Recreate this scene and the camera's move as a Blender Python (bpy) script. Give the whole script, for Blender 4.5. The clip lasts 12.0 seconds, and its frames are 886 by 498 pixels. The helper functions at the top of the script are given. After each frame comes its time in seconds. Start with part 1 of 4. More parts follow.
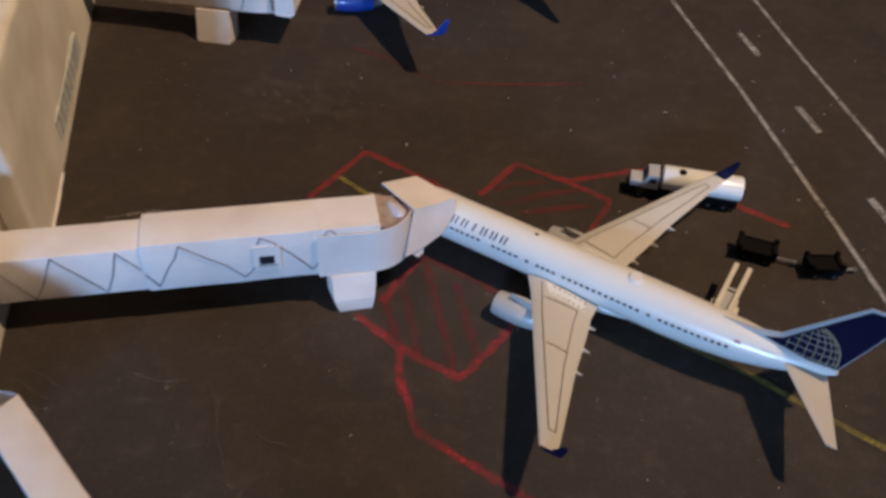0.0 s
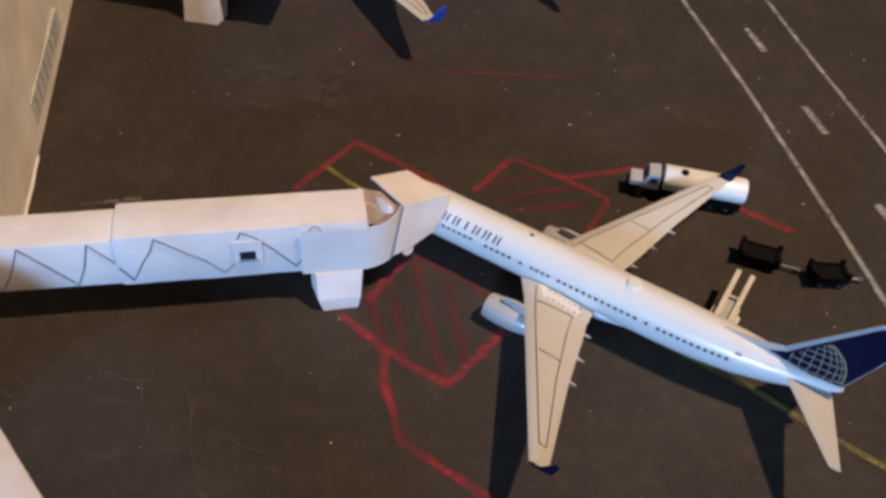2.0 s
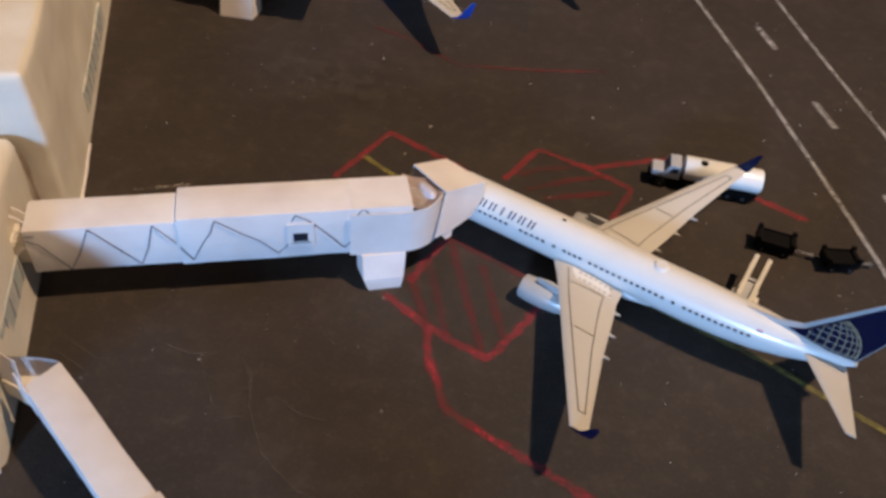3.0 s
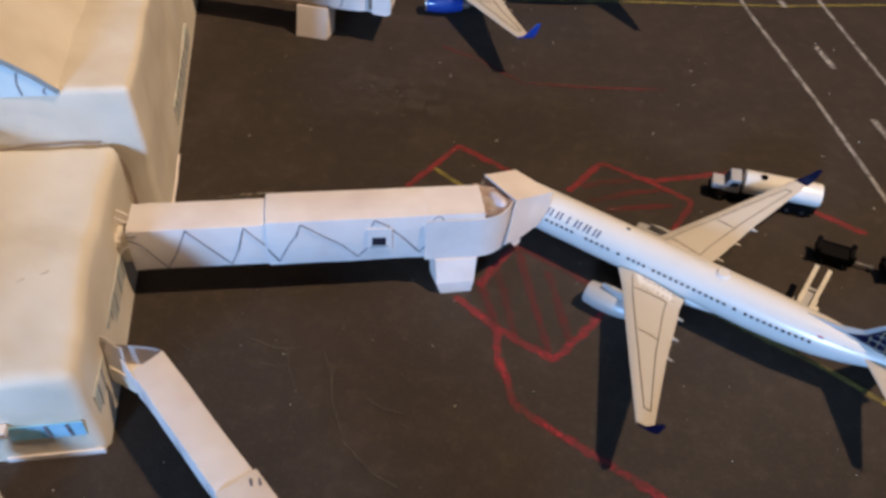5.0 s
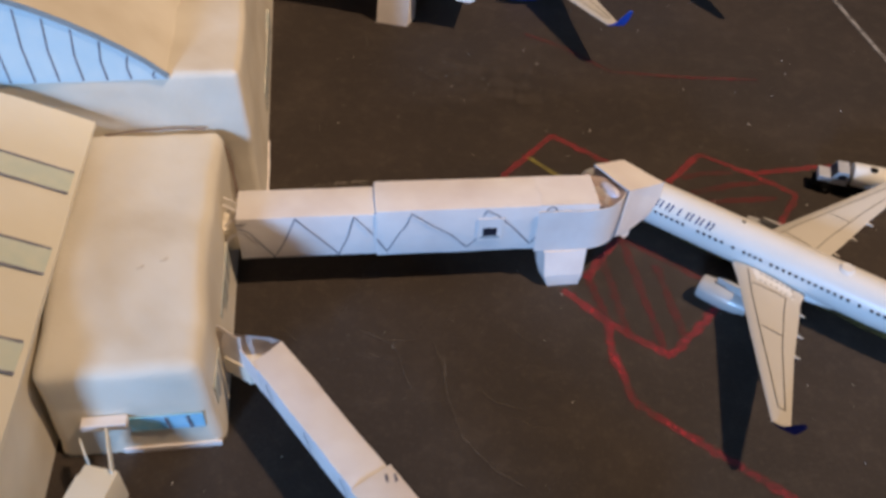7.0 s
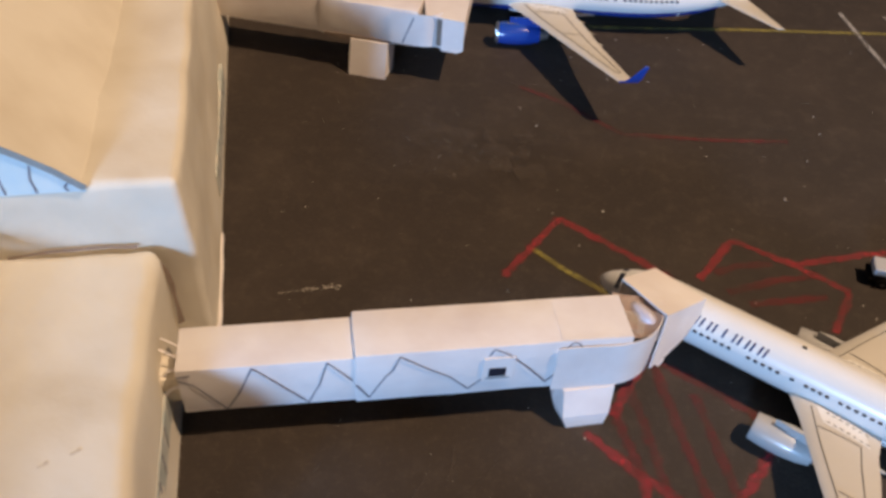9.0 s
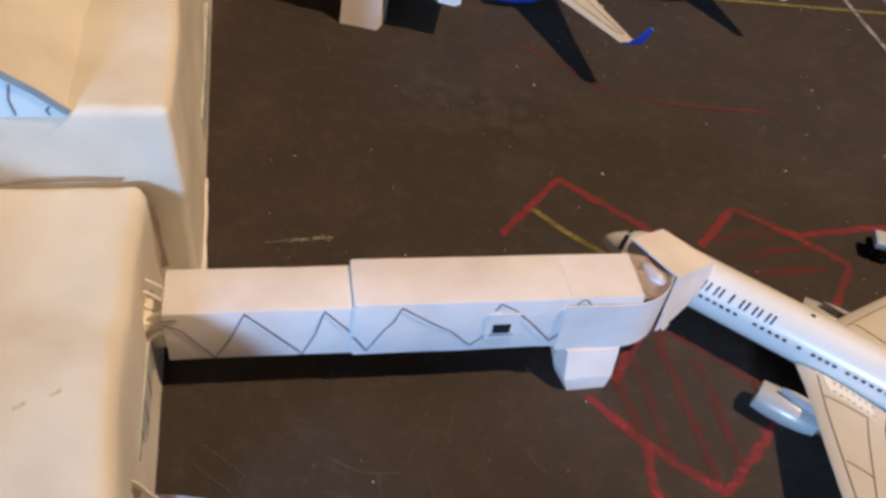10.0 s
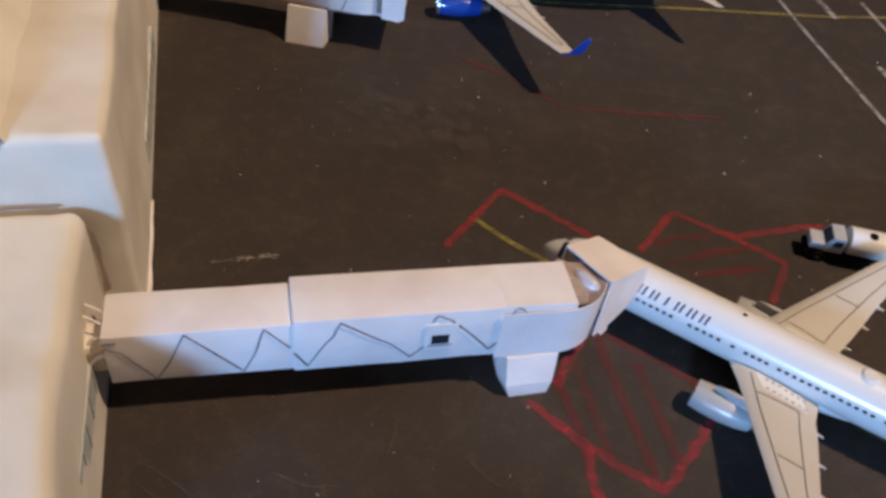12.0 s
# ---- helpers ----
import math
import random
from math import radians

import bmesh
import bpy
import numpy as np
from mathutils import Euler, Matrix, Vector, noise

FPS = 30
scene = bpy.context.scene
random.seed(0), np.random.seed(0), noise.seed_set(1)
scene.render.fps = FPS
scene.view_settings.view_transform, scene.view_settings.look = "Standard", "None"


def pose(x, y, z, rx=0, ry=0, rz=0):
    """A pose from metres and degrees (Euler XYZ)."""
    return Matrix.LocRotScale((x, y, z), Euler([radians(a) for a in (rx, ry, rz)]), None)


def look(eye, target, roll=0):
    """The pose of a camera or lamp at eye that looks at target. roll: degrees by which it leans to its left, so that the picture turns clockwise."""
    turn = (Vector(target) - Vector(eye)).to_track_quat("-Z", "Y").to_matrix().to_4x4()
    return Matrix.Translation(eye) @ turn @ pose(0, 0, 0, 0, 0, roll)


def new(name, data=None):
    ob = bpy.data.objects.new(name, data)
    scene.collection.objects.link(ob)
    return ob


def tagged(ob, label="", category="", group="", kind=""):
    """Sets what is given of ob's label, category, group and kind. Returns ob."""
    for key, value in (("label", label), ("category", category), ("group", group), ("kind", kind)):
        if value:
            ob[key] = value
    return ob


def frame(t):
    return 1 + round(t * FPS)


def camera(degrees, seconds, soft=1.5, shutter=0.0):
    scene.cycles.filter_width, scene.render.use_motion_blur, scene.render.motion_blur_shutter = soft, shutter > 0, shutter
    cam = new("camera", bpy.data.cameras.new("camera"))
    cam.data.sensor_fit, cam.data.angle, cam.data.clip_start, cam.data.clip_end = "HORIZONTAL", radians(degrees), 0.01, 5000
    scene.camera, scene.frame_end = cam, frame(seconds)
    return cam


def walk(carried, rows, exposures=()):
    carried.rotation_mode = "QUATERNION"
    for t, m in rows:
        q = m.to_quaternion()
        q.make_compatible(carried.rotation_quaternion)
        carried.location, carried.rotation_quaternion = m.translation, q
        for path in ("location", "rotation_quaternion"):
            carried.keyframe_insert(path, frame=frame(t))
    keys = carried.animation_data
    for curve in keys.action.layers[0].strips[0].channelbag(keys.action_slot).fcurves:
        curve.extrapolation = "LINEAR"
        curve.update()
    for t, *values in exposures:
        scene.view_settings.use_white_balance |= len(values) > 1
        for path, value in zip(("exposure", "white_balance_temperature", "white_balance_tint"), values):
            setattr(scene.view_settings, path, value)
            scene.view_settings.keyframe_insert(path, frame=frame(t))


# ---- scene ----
# Everything is laid out in centimetres (a 1:400 model airport) and scaled to metres by CM.
CM = 0.01
cam = camera(55.84, 12.0, soft=3.2, shutter=0.5)
# seconds, eye in centimetres, turn in degrees
ROWS = [
    (0.0, 0.005, 0.165, 13.522, 46.56, -2.22, 2.69),
    (0.5, 0.204, 1.207, 12.835, 45.87, -2.39, 1.55),
    (1.0, 0.370, 1.416, 12.106, 45.40, -2.27, 1.58),
    (1.5, -0.416, 1.166, 12.981, 45.47, -2.72, 3.30),
    (2.0, 0.019, 0.962, 13.175, 45.48, -3.64, 3.33),
    (2.5, -1.524, 0.082, 13.411, 45.50, -3.29, 4.00),
    (3.0, -0.932, -0.068, 13.681, 45.22, -4.20, 3.25),
    (3.5, -1.324, -0.321, 13.792, 45.64, -3.76, 4.07),
    (3.7, -1.478, -0.387, 13.837, 45.54, -3.58, 4.63),
    (5.3, -1.444, -1.111, 14.097, 46.60, -2.59, 6.03),
    (5.5, -1.408, -1.075, 14.050, 46.37, -2.73, 5.84),
    (6.0, -3.063, -1.976, 12.978, 46.11, -1.60, 6.10),
    (6.5, -3.260, -1.725, 13.106, 44.38, -2.21, 7.33),
    (7.0, -3.491, -0.975, 13.617, 46.00, -2.26, 7.29),
    (7.5, -3.181, -0.530, 13.665, 46.29, -2.32, 7.02),
    (7.7, -3.299, -0.545, 13.758, 46.42, -1.73, 7.13),
    (9.3, -4.579, 3.735, 12.381, 45.00, -4.54, 4.64),
    (9.5, -4.669, 3.488, 12.044, 44.48, -5.78, 4.59),
    (10.0, -5.134, 3.441, 12.037, 44.30, -6.65, 4.92),
    (10.5, -5.321, 3.355, 12.127, 44.60, -7.36, 5.02),
    (11.0, -5.801, 3.572, 12.299, 44.59, -7.51, 4.91),
    (11.5, -4.997, 3.449, 12.236, 44.86, -6.88, 3.42),
    (12.0, -4.483, 3.324, 12.388, 45.17, -6.33, 2.37),
]
walk(cam, [(t, pose(x * CM, y * CM, z * CM, rx, ry, rz)) for t, x, y, z, rx, ry, rz in ROWS],
     [(0.0, -0.24, 6950, 10), (1.0, 0.03, 6900, 10), (3.0, 0.06, 6800, 10), (5.5, 0.06, 6880, 10), (6.0, 0.10, 6780, 10), (7.0, -0.03, 6800, 10), (7.7, 0.0, 6950, 10),
      (9.5, 0.14, 7150, 10), (10.1, 0.13, 7020, 10), (10.6, 0.05, 6500, 10), (12.0, -0.05, 6440, 10)])
from mathutils.bvhtree import BVHTree


# ---- light ----
world = bpy.data.worlds.new("room_air")
world.use_nodes = True
world.node_tree.nodes["Background"].inputs[0].default_value = (0.9, 0.75, 0.6, 1)
world.node_tree.nodes["Background"].inputs[1].default_value = 0.008
scene.world = world
scene.view_settings.exposure = 0.0


def lamp(name, kind, power, colour, m, size=0.01, size_y=None):
    data = bpy.data.lights.new(name, kind)
    data.energy, data.color = power, colour
    if kind == "AREA":
        data.shape, data.size, data.size_y = "RECTANGLE", size, size_y or size
    else:
        data.shadow_soft_size = size
    ob = new(name, data)
    ob.matrix_world = m
    return ob


KEY = Vector((50 * CM, 5 * CM, 105 * CM))
desk_lamp = lamp("desk_lamp_light", "SPOT", 53.0, (1.0, 0.74, 0.53), look(KEY, (-0.04, 0.26, 0.0)), 0.024)
desk_lamp.data.spot_size, desk_lamp.data.spot_blend = radians(34), 1.0
lamp("window_light", "AREA", 31.0, (0.28, 0.53, 1.0), look((-0.46, -1.46, 0.42), (-0.05, 0.12, 0.02)), 0.24, 0.22)
# Added warm fill from behind the camera, with no known lamp there.
lamp("wall_light", "AREA", 0.9, (1.0, 0.77, 0.60), look((0.1, -1.2, 1.3), (0.0, 0.12, 0)), 0.5)


# ---- materials ----
def material(name, colour, rough=0.6, metal=0.0, vary=0.0, scale=300.0, colour2=None, bump=0.0, bump_scale=None, coat=0.0,
             fine=0.0):
    """A principled surface whose colour drifts to colour2 at two scales, with fine relief. Scales are per metre."""
    m = bpy.data.materials.new(name)
    m.use_nodes = True
    nt = m.node_tree
    p = nt.nodes["Principled BSDF"]
    p.inputs["Base Color"].default_value = (*colour, 1)
    p.inputs["Roughness"].default_value = rough
    p.inputs["Metallic"].default_value = metal
    p.inputs["Coat Weight"].default_value = coat
    p.inputs["Coat Roughness"].default_value = 0.12
    if vary or bump:
        co = nt.nodes.new("ShaderNodeNewGeometry")
        big = nt.nodes.new("ShaderNodeTexNoise")
        big.inputs["Scale"].default_value, big.inputs["Detail"].default_value = scale, 4
        small = nt.nodes.new("ShaderNodeTexNoise")
        small.inputs["Scale"].default_value, small.inputs["Detail"].default_value = bump_scale or scale * 9, 3
        for n in (big, small):
            nt.links.new(co.outputs["Position"], n.inputs["Vector"])
        if vary:
            mix = nt.nodes.new("ShaderNodeMix")
            mix.data_type = "RGBA"
            c2 = colour2 or tuple(c * 0.6 for c in colour)
            mix.inputs["A"].default_value, mix.inputs["B"].default_value = (*colour, 1), (*c2, 1)
            ramp = nt.nodes.new("ShaderNodeMapRange")
            ramp.inputs["From Min"].default_value, ramp.inputs["From Max"].default_value = 0.38, 0.72
            ramp.inputs["To Max"].default_value = vary
            add = nt.nodes.new("ShaderNodeMath")
            add.operation = "MULTIPLY_ADD"
            add.inputs[1].default_value = fine
            nt.links.new(small.outputs["Fac"], add.inputs[0])
            nt.links.new(big.outputs["Fac"], ramp.inputs["Value"])
            nt.links.new(ramp.outputs["Result"], add.inputs[2])
            nt.links.new(add.outputs[0], mix.inputs["Factor"])
            nt.links.new(mix.outputs["Result"], p.inputs["Base Color"])
        if bump:
            b = nt.nodes.new("ShaderNodeBump")
            b.inputs["Strength"].default_value, b.inputs["Distance"].default_value = bump, 0.0004
            nt.links.new(small.outputs["Fac"], b.inputs["Height"])
            nt.links.new(b.outputs["Normal"], p.inputs["Normal"])
    return m


def marking(name, colour, cover=0.75, scale=1600.0):
    """Chalk or marker on the rough board: patchy cover, thinner towards the stroke's edges, that lets the board show through."""
    m = material(name, colour, rough=0.9)
    nt = m.node_tree
    p = nt.nodes["Principled BSDF"]
    co = nt.nodes.new("ShaderNodeNewGeometry")
    s = nt.nodes.new("ShaderNodeMath")
    for k, f in enumerate((1, 0.1)):
        a = nt.nodes.new("ShaderNodeTexNoise")
        a.inputs["Scale"].default_value, a.inputs["Detail"].default_value = scale * f, 5
        nt.links.new(co.outputs["Position"], a.inputs["Vector"])
        nt.links.new(a.outputs["Fac"], s.inputs[k])
    r = nt.nodes.new("ShaderNodeMapRange")
    r.inputs["From Min"].default_value, r.inputs["From Max"].default_value = 0.78, 1.20
    r.inputs["To Min"].default_value, r.inputs["To Max"].default_value = cover * 0.22, cover
    nt.links.new(s.outputs[0], r.inputs["Value"])
    uv = nt.nodes.new("ShaderNodeUVMap")
    cut = nt.nodes.new("ShaderNodeSeparateXYZ")
    edge = nt.nodes.new("ShaderNodeMapRange")
    edge.interpolation_type = "SMOOTHSTEP"
    edge.inputs["From Min"].default_value, edge.inputs["From Max"].default_value = 0.0, 0.7
    mul = nt.nodes.new("ShaderNodeMath")
    mul.operation = "MULTIPLY"
    nt.links.new(uv.outputs["UV"], cut.inputs[0])
    nt.links.new(cut.outputs["X"], edge.inputs["Value"])
    nt.links.new(edge.outputs["Result"], mul.inputs[0])
    nt.links.new(r.outputs["Result"], mul.inputs[1])
    nt.links.new(mul.outputs[0], p.inputs["Alpha"])
    return m


BOARD = material("dark_board", (0.0250, 0.0170, 0.0118), 0.76, vary=0.8, scale=22, colour2=(0.0335, 0.0226, 0.0153), bump=0.35, bump_scale=1500, fine=0.35)


def scuffed(m, colour, amount):
    """Adds rubbed pale patches and fine grit to a board."""
    nt = m.node_tree
    p = nt.nodes["Principled BSDF"]
    before = p.inputs["Base Color"].links[0].from_socket
    co = nt.nodes.new("ShaderNodeNewGeometry")
    fac = None
    for scale, lo, hi, top in ((45, 0.48, 0.72, 0.5), (230, 0.50, 0.75, 0.75), (1000, 0.54, 0.72, 0.9)):
        n = nt.nodes.new("ShaderNodeTexNoise")
        n.inputs["Scale"].default_value, n.inputs["Detail"].default_value, n.inputs["Roughness"].default_value = scale, 5, 0.65
        r = nt.nodes.new("ShaderNodeMapRange")
        r.inputs["From Min"].default_value, r.inputs["From Max"].default_value, r.inputs["To Max"].default_value = lo, hi, top * amount
        nt.links.new(co.outputs["Position"], n.inputs["Vector"])
        nt.links.new(n.outputs["Fac"], r.inputs["Value"])
        if fac is None:
            fac = r.outputs["Result"]
        else:
            a = nt.nodes.new("ShaderNodeMath")
            a.use_clamp = True
            nt.links.new(fac, a.inputs[0])
            nt.links.new(r.outputs["Result"], a.inputs[1])
            fac = a.outputs[0]
    mix = nt.nodes.new("ShaderNodeMix")
    mix.data_type = "RGBA"
    mix.inputs["B"].default_value = (*colour, 1)
    nt.links.new(before, mix.inputs["A"])
    nt.links.new(fac, mix.inputs["Factor"])
    nt.links.new(mix.outputs["Result"], p.inputs["Base Color"])


scuffed(BOARD, (0.072, 0.053, 0.039), 0.56)
PAPER = material("white_paper", (0.80, 0.76, 0.735), 0.72, vary=0.95, scale=75, colour2=(0.68, 0.615, 0.585), bump=0.45, bump_scale=260, fine=0.22)
TISSUE = material("creased_paper", (0.765, 0.71, 0.60), 0.7, vary=0.95, scale=42, colour2=(0.63, 0.56, 0.445), bump=0.7, bump_scale=170, fine=0.26)
CARD = material("cream_card", (0.78, 0.73, 0.60), 0.8, vary=0.5, scale=50, colour2=(0.70, 0.64, 0.50), bump=0.2, bump_scale=600)
# Brown card for seams and torn edges; also painted shade in gaps and interiors.
SHADOW_CARD = material("brown_card_shade", (0.24, 0.18, 0.14), 0.8, vary=0.5, scale=200)
SCRAP = material("taped_paper", (0.62, 0.58, 0.62), 0.3, vary=0.6, scale=160, colour2=(0.48, 0.42, 0.42), coat=0.4)
# Browner copy of the paper: the dimness inside rotunda and cab is in the colour.
FLAP = material("shaded_paper", (0.66, 0.54, 0.50), 0.45, vary=0.7, scale=250, colour2=(0.50, 0.38, 0.33))
CARD_SMUDGE = material("smudge", (0.60, 0.53, 0.43), 0.8, vary=0.9, scale=900, colour2=(0.72, 0.66, 0.54))
PENCIL = material("pencil_line", (0.10, 0.10, 0.135), 0.6, vary=0.8, scale=1500, colour2=(0.33, 0.33, 0.37))
GREEN = material("pale_green_pencil", (0.56, 0.62, 0.53), 0.8, vary=0.8, scale=300, colour2=(0.66, 0.67, 0.54))
SKYBLUE = material("pale_blue_marker", (0.49, 0.67, 0.75), 0.7, vary=0.8, scale=160, colour2=(0.62, 0.74, 0.77))
BLUE = material("blue_marker", (0.20, 0.52, 0.72), 0.7, vary=0.7, scale=260, colour2=(0.45, 0.68, 0.80))
TEAL = material("teal_marker", (0.40, 0.44, 0.41), 0.7, vary=1.0, scale=260, colour2=(0.64, 0.60, 0.51))
SLATE = material("grey_trim", (0.22, 0.27, 0.29), 0.8, vary=0.5, scale=300)
SKIN = material("white_model_paint", (0.78, 0.765, 0.73), 0.30, vary=0.4, scale=120, colour2=(0.70, 0.68, 0.63), coat=0.3)
FIN = material("grey_fin_paint", (0.42, 0.42, 0.42), 0.4, vary=0.3, scale=200, colour2=(0.36, 0.35, 0.34))
WING = material("grey_wing_paint", (0.60, 0.56, 0.49), 0.38, vary=0.35, scale=200, colour2=(0.55, 0.51, 0.44))
NACELLE = material("grey_engine_paint", (0.46, 0.45, 0.43), 0.34, vary=0.3, scale=200, coat=0.3)
NAVY = material("navy_paint", (0.003, 0.004, 0.026), 0.55, vary=0.3, scale=200)
NAVY.node_tree.nodes["Principled BSDF"].inputs["Specular IOR Level"].default_value = 0.12
ROYAL = material("royal_blue_paint", (0.010, 0.06, 0.34), 0.25, coat=0.5, vary=0.3, scale=200)
INK = material("navy_ink", (0.025, 0.04, 0.17), 0.5)
WINDOW = material("window_ink", (0.015, 0.018, 0.03), 0.35)
GOLD = material("gold_line", (0.34, 0.28, 0.15), 0.5)
PALE = material("pale_line", (0.33, 0.33, 0.30), 0.5)
LINE = material("panel_line", (0.15, 0.135, 0.115), 0.6)
DARK = material("black_plastic", (0.006, 0.0055, 0.0055), 0.7, vary=0.4, scale=400, bump=0.1)
DARK.node_tree.nodes["Principled BSDF"].inputs["Specular IOR Level"].default_value = 0.1
HUB = material("dark_hub", (0.07, 0.068, 0.065), 0.6, vary=0.4, scale=900)
RUBBER = material("black_rubber", (0.008, 0.008, 0.008), 0.9)
RUBBER.node_tree.nodes["Principled BSDF"].inputs["Specular IOR Level"].default_value = 0.15
STEEL = material("bare_metal", (0.55, 0.54, 0.50), 0.3, metal=0.9)
GREY = material("grey_plastic", (0.46, 0.46, 0.46), 0.45, vary=0.3, scale=400)
IVORY = material("ivory_plastic", (0.74, 0.70, 0.60), 0.5, vary=0.3, scale=300)
TANK = material("white_tank_paint", (0.86, 0.84, 0.78), 0.35, coat=0.3, vary=0.2, scale=200)
RED = marking("red_chalk", (0.345, 0.034, 0.045), 0.76, 900)
RED_FAINT = marking("faint_red_chalk", (0.20, 0.022, 0.027), 0.48, 900)
YELLOW = marking("yellow_chalk", (0.33, 0.275, 0.065), 0.72)
WHITE_LINE = marking("white_chalk", (0.40, 0.385, 0.37), 0.85)
SCUFF = marking("pale_scuff", (0.5, 0.45, 0.38), 0.8, 2500)
SCRATCH = marking("pale_scratch", (0.13, 0.11, 0.092), 0.32, 1200)
DUST = material("dust", (0.62, 0.60, 0.55), 0.9)
PLASTER = material("plaster", (0.30, 0.27, 0.24), 0.9, vary=0.4, scale=4, bump=0.1, bump_scale=200)
FLAG = material("flag_red", (0.42, 0.13, 0.15), 0.5, vary=1.0, scale=2600, colour2=(0.55, 0.45, 0.48))


def clear_tape():
    m = material("clear_tape", (0.9, 0.86, 0.8), 0.08)
    p = m.node_tree.nodes["Principled BSDF"]
    p.inputs["Alpha"].default_value = 0.22
    p.inputs["Specular IOR Level"].default_value = 0.8
    return m


TAPE = clear_tape()


# ---- mesh helpers (centimetres) ----
def finish(name, bm, mat, smooth=False):
    bmesh.ops.scale(bm, vec=(CM, CM, CM), verts=bm.verts)
    bmesh.ops.recalc_face_normals(bm, faces=bm.faces)
    mesh = bpy.data.meshes.new(name)
    bm.to_mesh(mesh)
    bm.free()
    mesh.materials.append(mat)
    for f in mesh.polygons:
        f.use_smooth = smooth
    if smooth:
        mesh.set_sharp_from_angle(angle=radians(42))
    return mesh


def part(name, bm, mat, parent, label="", smooth=False):
    ob = new(name, finish(name, bm, mat, smooth))
    ob.parent = parent
    if label:
        ob["label"] = label
    return ob


def thing(name, x, y, z, turn, label, category, group="", kind=""):
    ob = new(name)
    ob.empty_display_size = 0.01
    ob.matrix_world = pose(x * CM, y * CM, z * CM, 0, 0, turn)
    return tagged(ob, label, category, group, kind)


def box(x0, x1, y0, y1, z0, z1, bevel=0.0, segments=2, bm=None):
    own = bmesh.new()
    bmesh.ops.create_cube(own, size=1.0)
    for v in own.verts:
        v.co = Vector(((x0 + x1) / 2 + v.co.x * (x1 - x0), (y0 + y1) / 2 + v.co.y * (y1 - y0), (z0 + z1) / 2 + v.co.z * (z1 - z0)))
    if bevel:
        bmesh.ops.bevel(own, geom=own.edges[:], offset=bevel, segments=segments, affect="EDGES", profile=0.6)
    return join(bm, own)


def join(bm, own):
    if bm is None:
        return own
    mesh = bpy.data.meshes.new("scrap")
    own.to_mesh(mesh)
    own.free()
    bm.from_mesh(mesh)
    bpy.data.meshes.remove(mesh)
    return bm


def loft(rings, cap=True, closed=True):
    """Skin over rings of points, all of one count."""
    bm = bmesh.new()
    rows = [[bm.verts.new(p) for p in ring] for ring in rings]
    n = len(rows[0])
    for a, b in zip(rows, rows[1:]):
        for i in range(n if closed else n - 1):
            bm.faces.new((a[i], a[(i + 1) % n], b[(i + 1) % n], b[i]))
    if cap and closed:
        bm.faces.new(rows[0][::-1])
        bm.faces.new(rows[-1])
    return bm


def prism(points, z0, z1, bevel=0.0):
    """An upright prism over a plan of (x, y) points."""
    bm = loft([[(x, y, z0) for x, y in points], [(x, y, z1) for x, y in points]])
    if bevel:
        bmesh.ops.bevel(bm, geom=bm.edges[:], offset=bevel, segments=2, affect="EDGES")
    return bm


def disc(centre, radius, depth, axis="z", count=20, bm=None, taper=1.0):
    """A short drum round an axis."""
    x, y, z = centre
    rings = []
    for h, r in ((-depth / 2, radius * taper), (depth / 2, radius)):
        ring = []
        for k in range(count):
            a = 2 * math.pi * k / count
            c, s = r * math.cos(a), r * math.sin(a)
            ring.append({"z": (x + c, y + s, z + h), "y": (x + c, y + h, z + s), "x": (x + h, y + c, z + s)}[axis])
        rings.append(ring)
    return join(bm, loft(rings))


def ribbon(points, width, normal=(0, 0, 1), lift=0.0, wobble=0.0, seed=0, bm=None, thick=0.006):
    """A thin drawn stroke along points on a surface, a hair proud of it."""
    rnd = random.Random(seed)
    n = Vector(normal).normalized()
    pts = []
    for a, b in zip(points, points[1:]):
        a, b = Vector(a), Vector(b)
        steps = max(1, int((b - a).length / 0.25)) if wobble else 1
        for k in range(steps):
            pts.append(a.lerp(b, k / steps))
    pts.append(Vector(points[-1]))
    rings = []
    for k, p in enumerate(pts):
        t = (pts[min(k + 1, len(pts) - 1)] - pts[max(k - 1, 0)]).normalized()
        side = t.cross(n).normalized()
        w = width / 2 * (1 + wobble * rnd.uniform(-1, 1))
        c = p + n * lift + side * (width * wobble * 0.35 * rnd.uniform(-1, 1))
        rings.append([c - side * w, c + side * w, c + side * w + n * thick, c - side * w + n * thick])
    return join(bm, loft(rings))


def chalk(points, width, seed, rough=1.0):
    """A rubbed chalk stroke lying on the board; its UV runs from 0 at the rims to 1 along the middle."""
    rnd = random.Random(seed)
    bm = bmesh.new()
    layer = bm.loops.layers.uv.new("across")
    pts = []
    for a, b in zip(points, points[1:]):
        a, b = Vector(a), Vector(b)
        steps = max(1, int((b - a).length / 0.12))
        pts += [a.lerp(b, k / steps) for k in range(steps)]
    pts.append(Vector(points[-1]))
    rows = []
    for k, p in enumerate(pts):
        t = (pts[min(k + 1, len(pts) - 1)] - pts[max(k - 1, 0)]).normalized()
        side = Vector((t.y, -t.x, 0))
        w = width / 2 * (1 + rnd.uniform(-0.28, 0.28) * rough)
        c = p + side * (width * rnd.uniform(-0.09, 0.09) * rough)
        rows.append([bm.verts.new(c - side * w), bm.verts.new(c), bm.verts.new(c + side * w)])
    for a, b in zip(rows, rows[1:]):
        for i in (0, 1):
            f = bm.faces.new((a[i], a[i + 1], b[i + 1], b[i]))
            for loop, u in zip(f.loops, (i, i + 1, i + 1, i)):
                loop[layer].uv = (1 - abs(u - 1), 0.5)
    return bm


